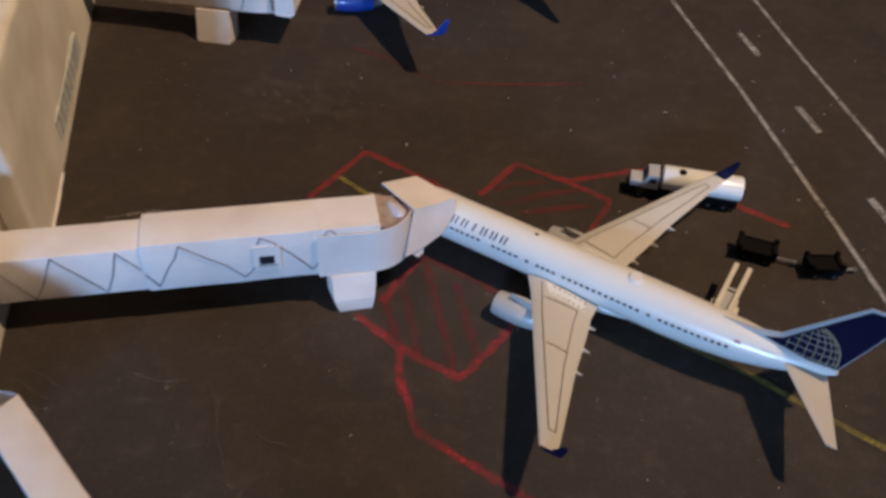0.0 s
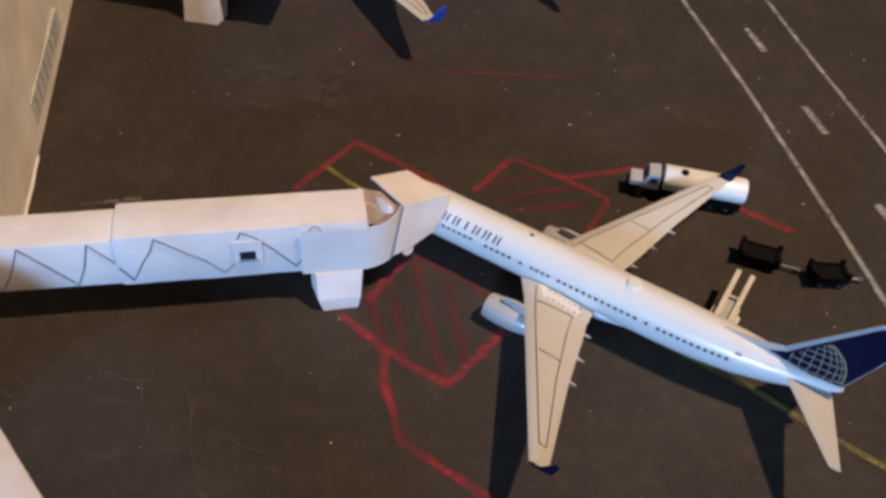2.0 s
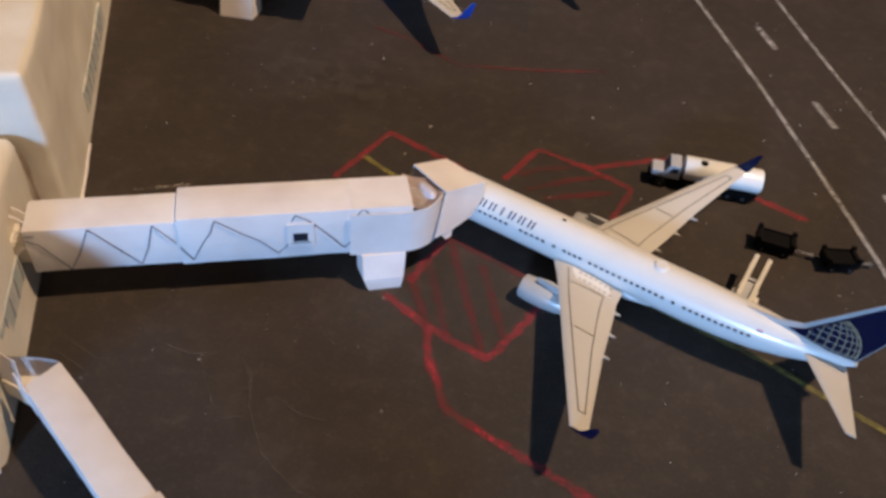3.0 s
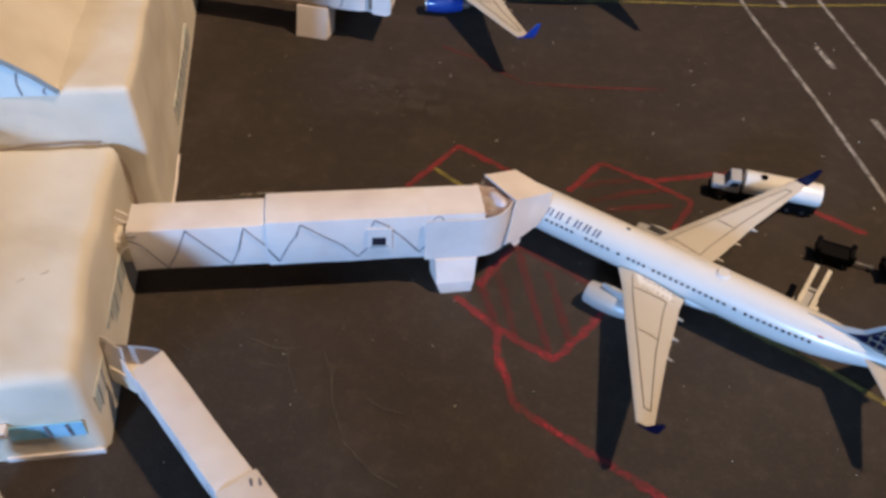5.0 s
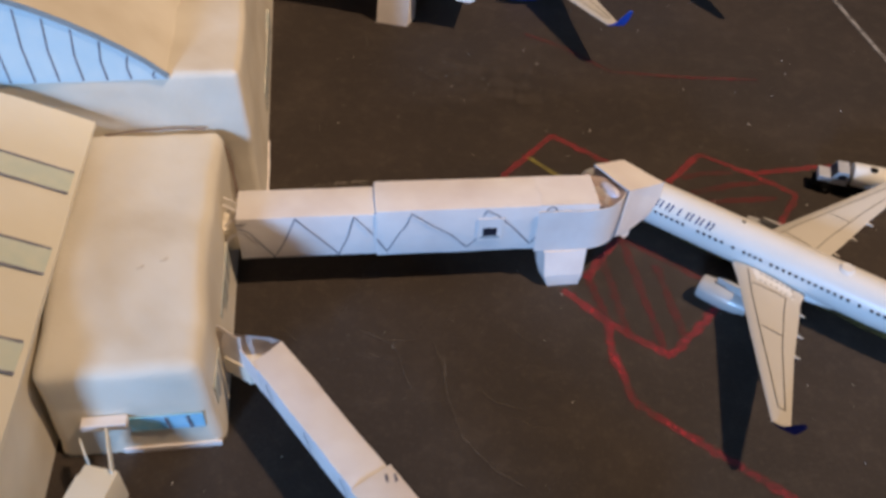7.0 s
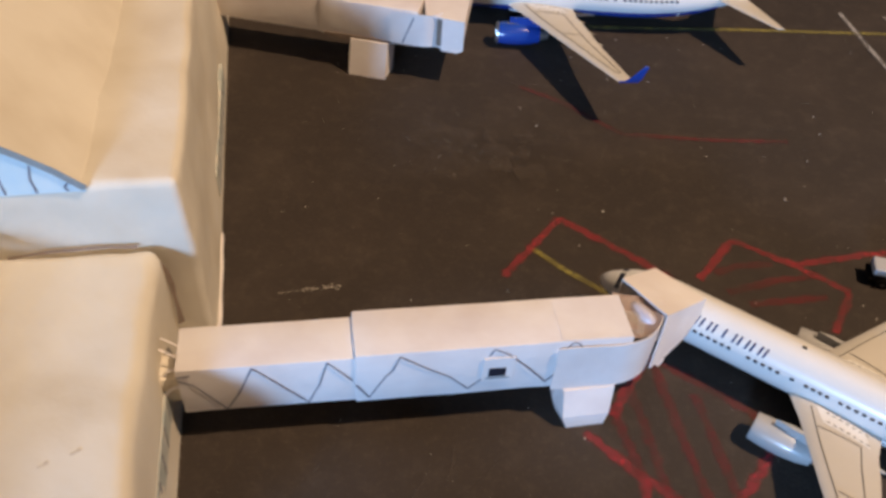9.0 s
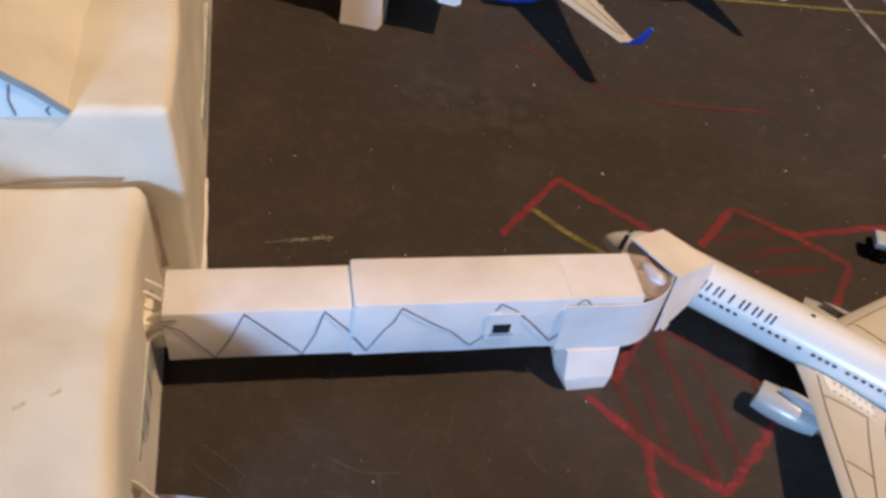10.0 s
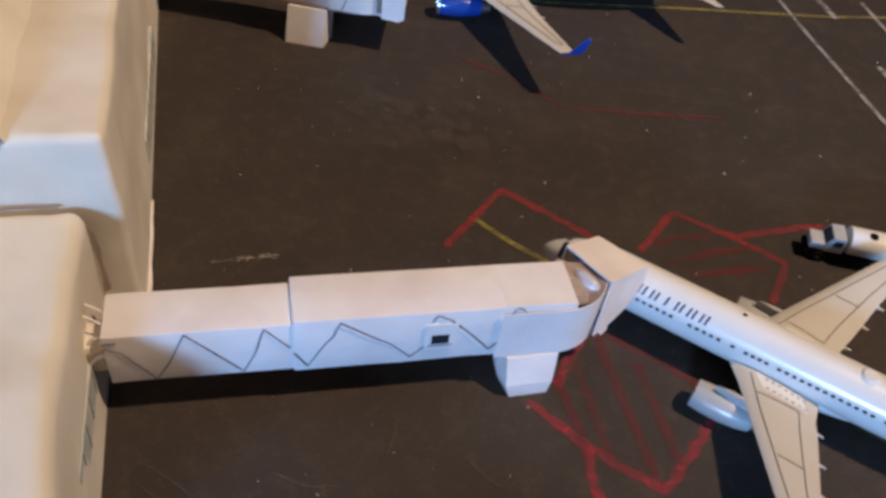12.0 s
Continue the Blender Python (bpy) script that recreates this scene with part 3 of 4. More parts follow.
third = thing("jet_bridge", -9.52, 5.60, 0, -94, "cream folded paper jet bridge beside the gate lounge", "jet bridge", GATE)
part("inner_tunnel", tunnel(-0.18, 1.6, 0.62, 0.36, 1.15, 7, v0=-0.38), CARD, third, smooth=True)
part("outer_tunnel", tunnel(1.3, 7.0, 0.70, 0.33, 1.19, 8, v0=-0.50), CARD, third, smooth=True)
part("column", box(5.6, 6.4, -0.4, 0.1, 0.0, 0.36, 0.02), CARD, third, "paper support column")
for (u0, v0), (u1, v1), low in (((-0.10, 0.17), (-0.92, -0.38), 0.92), ((-0.26, -0.37), (-0.66, -0.74), 0.86)):
    bm = sheet(((u0, v0, 0.95), (u1, v1, low), (u1, v1, low + 0.20), ((u0 + u1) / 2, (v0 + v1) / 2, 1.24), (u0, v0, 1.24)), (0.5, -1, 0), 0.03)
    part("paper_tab", bm, CARD, third)
part("side_flap", box(-0.05, 1.32, -0.50, -0.42, 0.55, 0.98, 0.02), CARD, third)

far = thing("jet_bridge", -13.30, 24.09, 0, -6, "white paper jet bridge on a square column, far gate", "jet bridge", GATE)
part("inner_tunnel", tunnel(1.25, 4.6, 0.92, 1.02, 1.98, 12), PAPER, far, smooth=True)
outer = part("outer_tunnel", tunnel(4.3, 7.0, 1.0, 1.02, 2.04, 13, v0=-0.04), PAPER, far, smooth=True)
part("rotunda_wrap", rotunda_wrap(6.25, 7.1, 0.45, 1.06, 2.0, 70), PAPER, far, "curled white paper strip", True)
bm = loft([[(u, v, z) for u, z in ((4.4, 1.02), (4.9, 0.93), (5.4, 0.98), (5.9, 0.92), (6.4, 1.0), (6.9, 1.03), (6.9, 1.08), (4.4, 1.08))] for v in (-0.07, -0.045)])
part("torn_edge", bm, SHADOW_CARD, far, "brown torn lower edge")
rings = [[(x, y, z) for x, y in pts] for z, pts in ((0.0, ((5.13, -0.33), (6.16, -0.32), (6.25, 0.30), (5.21, 0.30))), (1.0, ((5.16, -0.13), (6.19, -0.12), (6.28, 0.42), (5.23, 0.42))))]
part("column", loft(rings), PAPER, far, "white paper support column")
part("cab_roof", sheet(((7.2, 0.0, 1.98), (8.25, -0.02, 1.95), (8.10, 2.5, 1.90), (6.6, 2.4, 1.92)), (0, 0, -1), 0.05), PAPER, far)
part("cab_side", sheet(((7.66, -0.08, 1.04), (8.12, -0.08, 1.02), (8.26, -0.06, 1.10), (8.26, -0.04, 1.95), (7.66, -0.05, 1.97)), (0, 1, 0), 0.05), PAPER, far)
part("cab_side", sheet(((8.22, 0.0, 1.05), (8.08, 2.45, 1.3), (8.08, 2.45, 1.88), (8.22, 0.0, 1.93)), (-1, 0, 0), 0.05), PAPER, far)
# Dark sheet that stands for the shaded slot beside the far cab.
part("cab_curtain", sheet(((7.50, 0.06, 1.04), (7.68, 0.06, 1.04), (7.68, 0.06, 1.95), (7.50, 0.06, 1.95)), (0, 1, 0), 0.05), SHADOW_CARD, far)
part("cab_floor", sheet(((7.2, 0.05, 1.04), (8.2, 0.05, 1.04), (8.05, 2.3, 1.0), (6.8, 2.3, 1.0)), (0, 0, 1), 0.05), PAPER, far)
part("pencil_stroke", ribbon([(6.6, -0.085, 1.1), (6.9, -0.085, 1.9)], 0.034, (0, -1, 0), 0.0, 0.2, 2), PENCIL, outer)


# ---- airliners ----
PROFILE = ((0.0, 0.03, 0.75), (0.06, 0.115, 0.755), (0.18, 0.205, 0.775), (0.38, 0.30, 0.81), (0.65, 0.39, 0.855), (1.0, 0.46, 0.888), (1.5, 0.5, 0.90), (3, 0.5, 0.90),
           (5, 0.5, 0.90), (7.2, 0.5, 0.90), (7.9, 0.478, 0.91), (8.6, 0.43, 0.945), (9.2, 0.345, 1.0), (9.8, 0.23, 1.085), (10.25, 0.125, 1.15), (10.45, 0.06, 1.18))


def body(s):
    """Half width and middle height of the fuselage at a station."""
    return np.interp(s, [p[0] for p in PROFILE], [p[1] for p in PROFILE]), np.interp(s, [p[0] for p in PROFILE], [p[2] for p in PROFILE])


def skin(s, angle, lift=0.0, side=-1):
    """A place on the fuselage; angle in degrees above its waist."""
    r, zc = body(s)
    a = radians(angle)
    return Vector((s, side * (r + lift) * math.cos(a), zc + (r * 1.04 + lift) * math.sin(a)))


STATIONS = ((0.25, 3.98, 5.80, 0.66, 0.20), (0.95, 4.45, 5.86, 0.73, 0.17), (1.4, 4.70, 5.98, 0.79, 0.14), (2.6, 5.36, 6.25, 0.93, 0.10), (4.56, 6.44, 6.80, 1.18, 0.055))


def wing_at(v):
    return [np.interp(v, [s[0] for s in STATIONS], [s[k] for s in STATIONS]) for k in range(1, 5)]


def foil(v, le, te, z, thick, side):
    """A lens-shaped section, flat below."""
    c = te - le
    shape = ((0, 0), (0.06, 0.42), (0.25, 0.62), (0.55, 0.50), (0.85, 0.18), (1, 0.03), (1, -0.03), (0.6, -0.28), (0.25, -0.36), (0.06, -0.25))
    return [(le + a * c, side * v, z + b * thick) for a, b in shape]


def wing_top(s, v, side):
    le, te, z, th = wing_at(v)
    a = (s - le) / (te - le)
    return Vector((s, side * v, z + th * np.interp(a, (0, 0.06, 0.25, 0.55, 0.85, 1), (0, 0.42, 0.62, 0.5, 0.18, 0.03))))


def wheel(parent, x, y, r, w, axis="y"):
    tyre = part("wheel", disc((x, y, r), r, w, axis, 16), RUBBER, parent)
    part("rim", disc((x, y, r), r * 0.36, w * 1.06, axis, 10), HUB, tyre)
    return tyre


def airliner(x, y, turn, label, nacelle):
    ob = thing("airliner", x, y, 0, turn, label, "airplane", "model airliners")
    rings = []
    for s, r, zc in PROFILE:
        rings.append([(s, r * math.cos(2 * math.pi * k / 32), zc + 1.04 * r * math.sin(2 * math.pi * k / 32)) for k in range(32)])
    hull = part("fuselage", loft(rings), SKIN, ob, "glossy white fuselage", True)
    belly = [[(s, 0.40 * w * math.cos(2 * math.pi * k / 20), 0.52 + 0.17 * w * math.sin(2 * math.pi * k / 20)) for k in range(20)]
             for s, w in ((3.9, 0.2), (4.2, 0.85), (4.8, 1.15), (5.8, 1.15), (6.4, 0.85), (6.8, 0.2))]
    part("belly_fairing", loft(belly), SKIN, ob, smooth=True)
    if nacelle is ROYAL:
        rows = [[skin(s, g, 0.008, 1) if g > -90 else skin(s, -180 - g, 0.008, -1) for g in range(-25, -156, -10)] for s in np.linspace(1.2, 9.6, 22)]
        part("belly_paint", loft(rows, closed=False, cap=False), ROYAL, hull, "royal blue painted belly", True)
    # cabin windows
    groups = ((2.05, 2.86, 7), (3.24, 3.80, 5), (4.07, 4.07, 1), (4.33, 4.71, 4), (4.95, 6.62, 13), (6.86, 6.86, 1), (7.11, 8.46, 11))
    for side in (-1, 1):
        for a, b, n in groups:
            for k in range(n):
                s = a + (b - a) * (k / max(1, n - 1))
                p = skin(s, 14, 0.0, side)
                bm = box(-0.036, 0.036, -0.008, 0.008, -0.05, 0.05)
                bmesh.ops.rotate(bm, verts=bm.verts, cent=(0, 0, 0), matrix=Matrix.Rotation(radians(-14 * side), 3, "X"))
                bmesh.ops.translate(bm, verts=bm.verts, vec=p)
                part("window", bm, WINDOW, hull)
        # livery bars, leaning like the title they stand for
        for k in range(6):
            for s0 in ((2.15 + 0.248 * k,) if k == 2 else (2.10 + 0.248 * k, 2.20 + 0.248 * k)):
                rows = [[skin(s + 0.0016 * (g - 30), g, 0.006, side) for g in (30, 37, 44, 51)] for s in (s0, s0 + 0.04)]
                bm = loft(rows, closed=False, cap=False)
                bmesh.ops.solidify(bm, geom=bm.faces[:], thickness=0.004)
                part("livery_bar", bm, INK, hull, "navy livery bar")
        bm = loft([[skin(s, g, 0.006, side) for g in (33, 38, 42)] for s in (8.56, 8.68)], closed=False, cap=False)
        part("flag_patch", bm, FLAG, hull, "small red and white flag patch")
        for s0, wd in ((1.35, 0.2), (9.1, 0.16)):
            pts = [skin(s0, -12, 0.004, side), skin(s0, 40, 0.004, side), skin(s0 + wd, 40, 0.004, side), skin(s0 + wd, -12, 0.004, side), skin(s0, -12, 0.004, side)]
            part("door_outline", ribbon(pts, 0.010, (0, side, 0.3), 0.0, thick=0.004), PALE, hull)
        # flight deck glass
        bm = loft([[skin(s, g, 0.006, side) for g in (22, 36, 52, 68, 84)] for s in (0.40, 0.45, 0.50)], closed=False, cap=False)
        part("cockpit_window", bm, WINDOW, hull, "dark flight deck windows")
    bm = disc((6.32, 0, 1.425), 0.13, 0.07, "z", 20, taper=1.5)
    part("antenna_dome", bm, SKIN, hull, "white antenna dome")
    part("antenna", box(3.98, 4.06, -0.012, 0.012, 1.40, 1.46), DARK, hull)
    # wings
    for side in (-1, 1):
        wing = part("wing", loft([foil(*s, side) for s in STATIONS]), WING, ob, "pale grey wing with thin dark panel lines", True)
        for pts in (((4.55, 0.62), (4.93, 1.4), (6.42, 4.15), (6.56, 4.15), (6.00, 2.6), (5.64, 1.4), (5.54, 0.95)), ((5.42, 2.2), (5.90, 2.2)), ((4.78, 1.02), (5.54, 0.95))):
            fine = []
            for (a, b), (c, e) in zip(pts, pts[1:]):
                for k in range(6):
                    fine.append(wing_top(a + (c - a) * k / 6, b + (e - b) * k / 6, side))
            fine.append(wing_top(*pts[-1], side))
            part("panel_line", ribbon(fine, 0.022, (0, 0, 1), 0.004, thick=0.004), LINE, wing)
        rows = [[wing_top(s, v, side) + Vector((0, 0, 0.008)) for s in np.linspace(a, b, 5)] for v, a, b in ((0.56, 4.62, 5.50), (0.72, 4.72, 5.60), (0.88, 4.85, 5.70))]
        bm = loft(rows, closed=False, cap=False)
        walkway = part("walkway", bm, SKIN, wing, "white wing root walkway")
        for k in range(7):
            for v in (0.62, 0.82):
                s = 4.82 + 0.12 * k + (0.06 if v > 0.7 else 0)
                part("walkway_dash", ribbon([wing_top(s, v, side) + Vector((0, 0, 0.01)), wing_top(s + 0.06, v, side) + Vector((0, 0, 0.01))], 0.018), LINE, walkway)
        root, tip = foil(*STATIONS[-1], side), []
        for f, dv, dz in ((0.0, 0.0, 0.0), (0.3, 0.07, 0.05), (0.6, 0.12, 0.20), (1.0, 0.15, 0.50)):
            le, te = 6.44 + 0.46 * f ** 1.3, 6.80 + 0.20 * f
            tip.append([(le + (q[0] - 6.44) / 0.36 * (te - le), side * (4.56 + dv) + (q[2] - 1.18) * -side * 0.7 * f, 1.18 + dz + (q[2] - 1.18) * (1 - 0.6 * f)) for q in root])
        part("winglet", loft(tip), NAVY if nacelle is NACELLE else ROYAL, wing, "blue blended winglet", True)
        for v in (1.17, 1.85, 2.5):
            le, te, z, th = wing_at(v)
            bm = loft([[(s, side * v + 0.045 * w * math.cos(t), z - 0.05 + 0.05 * w * math.sin(t)) for t in [k * math.pi / 4 for k in range(8)]]
                       for s, w in ((te - 0.45, 0.2), (te - 0.25, 1), (te - 0.02, 0.9), (te + 0.14, 0.25))])
            part("flap_fairing", bm, WING, wing, smooth=True)
        # engines
        ev, ez, es = 1.27, 0.335, 0.125
        shell = []
        for s, r in ((3.78, 0.235), (3.72, 0.255), (3.76, 0.275), (3.95, 0.295), (4.3, 0.295), (4.6, 0.26), (4.82, 0.20), (4.82, 0.17)):
            shell.append([(s + es, side * ev + r * math.cos(2 * math.pi * k / 24), ez + r * 0.96 * math.sin(2 * math.pi * k / 24)) for k in range(24)])
        engine = part("engine", loft(shell), nacelle, ob, "glossy engine nacelle", True)
        lip = [[(s + es, side * ev + r * math.cos(2 * math.pi * k / 24), ez + r * 0.96 * math.sin(2 * math.pi * k / 24)) for k in range(24)] for s, r in ((3.79, 0.232), (3.705, 0.252), (3.715, 0.268), (3.77, 0.281))]
        part("intake_lip", loft(lip, cap=False), STEEL if nacelle is ROYAL else nacelle, engine, smooth=True)
        part("fan", disc((3.80 + es, side * ev, ez), 0.235, 0.03, "x", 20), DARK, engine)
        part("exhaust_cone", disc((4.92 + es, side * ev, ez), 0.09, 0.25, "x", 14, taper=1.7), STEEL, engine)
        part("pylon", loft([[(a, side * ev + b, z) for a, b in ((4.15, 0), (4.5, -0.045), (5.2, -0.03), (5.3, 0), (5.2, 0.03), (4.4, 0.045))] for z in (0.56, 0.78)]), nacelle, engine)
        part("nacelle_strake", box(4.10, 4.46, side * ev - 0.03, side * ev + 0.03, 0.612, 0.628), LINE, engine)
        # stabiliser
        st = [foil(v, le, te, z, th, side) for v, le, te, z, th in ((0.1, 9.40, 10.33, 1.10, 0.09), (0.3, 9.56, 10.40, 1.12, 0.08), (1.80, 10.66, 10.86, 1.23, 0.035))]
        part("stabilizer", loft(st), WING, ob, "pale grey tailplane", True)
        # main gear
        leg = part("main_gear", box(5.42, 5.50, side * 0.70 - 0.04, side * 0.70 + 0.04, 0.1, 0.62), STEEL, ob)
        wheel(leg, 5.46, side * 0.63, 0.14, 0.06)
        wheel(leg, 5.46, side * 0.77, 0.14, 0.06)
    leg = part("nose_gear", box(1.06, 1.13, -0.03, 0.03, 0.08, 0.5), STEEL, ob)
    wheel(leg, 1.09, -0.05, 0.09, 0.05)
    wheel(leg, 1.09, 0.05, 0.09, 0.05)
    # fin
    outline = [(7.95, 1.38), (8.85, 1.46), (9.28, 1.60), (10.44, 2.98), (11.06, 3.02), (10.76, 2.1), (10.46, 1.28), (9.8, 1.20), (9.0, 1.26)]

    def fin_half(z):
        return np.interp(z, (1.3, 1.7, 3.1), (0.085, 0.06, 0.02))

    bm = bmesh.new()
    edge_l = [bm.verts.new((s, -(0.012 if i in (0, 1, 2, 3, 4, 5, 6) else 0.05), z)) for i, (s, z) in enumerate(outline)]
    edge_r = [bm.verts.new((s, (0.012 if i in (0, 1, 2, 3, 4, 5, 6) else 0.05), z)) for i, (s, z) in enumerate(outline)]
    inner = [(8.8, 1.38), (9.32, 1.50), (9.72, 1.84), (10.52, 2.90), (10.88, 2.90), (10.62, 2.1), (10.34, 1.38), (9.8, 1.28), (9.1, 1.31)]
    in_l = [bm.verts.new((s, -fin_half(z), z)) for s, z in inner]
    in_r = [bm.verts.new((s, fin_half(z), z)) for s, z in inner]
    n = len(outline)
    for i in range(n):
        j = (i + 1) % n
        bm.faces.new((edge_l[i], edge_l[j], in_l[j], in_l[i]))
        bm.faces.new((edge_r[j], edge_r[i], in_r[i], in_r[j]))
        bm.faces.new((edge_l[j], edge_l[i], edge_r[i], edge_r[j]))
    bm.faces.new(in_l)
    bm.faces.new(in_r[::-1])
    fin = part("fin", bm, FIN, ob, "grey and navy tail fin")

    def inside(s, z, poly):
        hit = False
        for (a, b), (c, e) in zip(poly, poly[1:] + poly[:1]):
            if (b > z) != (e > z) and s < (c - a) * (z - b) / (e - b) + a:
                hit = not hit
        return hit

    blue = [(9.05, 1.42), (9.34, 1.55), (9.46, 1.68), (10.48, 2.92), (11.02, 2.98), (10.72, 2.1), (10.42, 1.34), (9.8, 1.28)]
    for side in (-1, 1):
        bm = loft([[(s, side * (fin_half(z) + 0.012), z) for s, z in blue], [(s, side * (fin_half(z) + 0.004), z) for s, z in blue]])
        navy = part("tail_panel", bm, NAVY, fin, "navy tail panel")
        cx, cz, cr = 9.64, 1.48, 0.76
        strokes = []
        for lon in range(-80, 90, 13):
            strokes.append((GOLD, [(cx + cr * math.sin(radians(lon)) * math.cos(radians(la)) + 0.0, cz + cr * math.sin(radians(la))) for la in range(-60, 91, 6)]))
        for la in range(-40, 80, 13):
            strokes.append((PALE, [(cx + cr * math.cos(radians(la)) * math.sin(radians(lo)), cz + cr * math.sin(radians(la)) - 0.10 * math.cos(radians(lo))) for lo in range(-90, 91, 8)]))
        strokes.append((PALE, [(cx + cr * math.cos(radians(a)), cz + cr * math.sin(radians(a))) for a in range(-60, 200, 6)]))
        for mat, pts in strokes:
            run = []
            for p in pts + [None]:
                if p and inside(*p, blue):
                    run.append(p)
                else:
                    if len(run) > 2:
                        part("emblem_line", ribbon([(s, side * (fin_half(z) + 0.027), z) for s, z in run], 0.015, (0, side, 0), 0.0, thick=0.004), mat, navy)
                    run = []
    part("tail_light", disc((10.46, 0, 1.18), 0.05, 0.06, "x", 12), STEEL, ob)
    return ob


airliner(NX, NY, AIR, "white model airliner with navy tail and pale grey wings", NACELLE)
big = airliner(-8.735, 26.837, 3.2, "larger white model airliner with royal blue engines at the far gate", ROYAL)
big.scale = (1.154, 1.154, 1.154)

# ---- apron vehicles ----
truck = thing("fuel_truck", 4.65, 17.10, 0, -9.5, "white tank truck with a grey cab on black chassis", "truck")
truck.scale = (0.95, 0.92, 0.87)
part("chassis", box(-0.12, 2.68, -0.275, 0.275, 0.12, 0.38, 0.03), DARK, truck)
tank = [[(s, 0.37 * w * math.cos(2 * math.pi * k / 24), 0.66 + 0.34 * w * math.sin(2 * math.pi * k / 24)) for k in range(24)]
        for s, w in ((0.66, 0.93), (0.70, 1), (2.66, 1), (2.71, 0.93))]
tk = part("tank", loft(tank), TANK, truck, "white cylindrical tank", True)
hatch = part("hatch", disc((1.13, -0.08, 0.98), 0.10, 0.06, "z", 18), DARK, tk, "black round hatch")
part("cab", loft([[(x, -0.28 + i, z) for x, z in ((0.14, 0.38), (0.16, 0.58), (0.28, 0.82), (0.56, 0.84), (0.59, 0.38))] for i in (0, 0.56)]), GREY, truck, "grey plastic cab")
cabp = truck.children[-1]
part("hood", box(-0.17, 0.20, -0.25, 0.25, 0.36, 0.57, 0.05), GREY, cabp)
part("windscreen", loft([[(0.150, y, 0.585), (0.262, y, 0.79), (0.280, y, 0.79), (0.170, y, 0.585)] for y in (-0.24, 0.24)]), WINDOW, cabp, "black windscreen")
for s in (-1, 1):
    part("side_window", loft([[(x, s * 0.283 + d, z) for x, z in ((0.27, 0.58), (0.35, 0.75), (0.51, 0.75), (0.51, 0.58))] for d in (-0.005, 0.005)]), WINDOW, cabp)
for x in (0.12, 1.95, 2.35):
    for s in (-1, 1):
        wheel(truck, x, s * 0.27, 0.15, 0.10)
part("bumper", box(-0.22, -0.12, -0.27, 0.27, 0.14, 0.28, 0.02), DARK, truck)


def cart(x, y, turn):
    ob = thing("baggage_cart", x, y, 0, turn, "black plastic baggage cart with raised ends coupled by a metal bar", "baggage cart", "baggage carts on the apron")
    part("deck", box(-0.44, 0.44, -0.27, 0.27, 0.10, 0.36, 0.06), DARK, ob)
    for s in (-1, 1):
        part("end_panel", box(s * 0.44 - 0.08, s * 0.44 + 0.08, -0.29, 0.29, 0.14, 0.43, 0.06), DARK, ob)
        part("side_rail", box(-0.40, 0.40, s * 0.265 - 0.03, s * 0.265 + 0.03, 0.30, 0.40, 0.025), DARK, ob)
        for t in (-1, 1):
            part("end_post", box(s * 0.45 - 0.07, s * 0.45 + 0.07, t * 0.25 - 0.06, t * 0.25 + 0.06, 0.34, 0.52, 0.05), DARK, ob)
            wheel(ob, s * 0.28, t * 0.25, 0.11, 0.06)
    part("tow_bar", box(0.48, 1.0, -0.03, 0.03, 0.12, 0.17, 0.01), STEEL, ob)
    part("tow_eye", disc((1.0, 0, 0.145), 0.07, 0.04, "z", 14), STEEL, ob)
    ob.scale = (0.9, 0.9, 0.92)
    return ob


cart(7.25, 14.86, -17)
short = cart(8.70, 14.43, 3)
short.scale = (0.80, 0.88, 0.92)

loader = thing("belt_loader", NX + 8.05 * math.cos(radians(AIR)) - 1.4 * math.sin(radians(AIR)), NY + 8.05 * math.sin(radians(AIR)) + 1.4 * math.cos(radians(AIR)), 0, AIR + 90,
               "ivory plastic belt loader beside the rear hold", "belt loader")
part("chassis", box(-0.75, 0.35, -0.22, 0.22, 0.10, 0.34, 0.03), IVORY, loader)
for s in (-1, 1):
    rail = loft([[(-0.85, s * 0.14 - 0.05, 0.40), (-0.85, s * 0.14 + 0.05, 0.40), (-0.85, s * 0.14 + 0.05, 0.56), (-0.85, s * 0.14 - 0.05, 0.56)],
                 [(1.0, s * 0.15 - 0.05, 0.62), (1.0, s * 0.15 + 0.05, 0.62), (1.0, s * 0.15 + 0.05, 0.76), (1.0, s * 0.15 - 0.05, 0.76)]])
    part("rail", rail, IVORY, loader)
    part("side_step", box(-0.65, 0.0, s * 0.25 - 0.05, s * 0.25 + 0.05, 0.2, 0.45, 0.02), IVORY, loader)
    for x in (-0.55, 0.2):
        wheel(loader, x, s * 0.2, 0.1, 0.07)
part("strut", box(0.25, 0.33, -0.1, 0.1, 0.3, 0.62), GREY, loader)
part("belt", loft([[(-0.82, -0.09, 0.44), (-0.82, 0.09, 0.44), (-0.82, 0.09, 0.48), (-0.82, -0.09, 0.48)], [(0.2, -0.1, 0.56), (0.2, 0.1, 0.56), (0.2, 0.1, 0.60), (0.2, -0.1, 0.60)]]), GREY, loader)


# ---- markings on the board ----
def strokes(name, label, mat, lines, width, seed=0):
    ob = thing(name, 0, 0, 0, 0, label, "line marking", kind="structure")
    for n, pts in enumerate(lines):
        part("stroke", chalk([(x, y, 0.003 + 0.0012 * (n % 7) + seed * 0.0005) for x, y in pts], width * 1.75, seed + n, 0.3 if mat in (WHITE_LINE, YELLOW) else 1.0), mat, ob)
    return ob


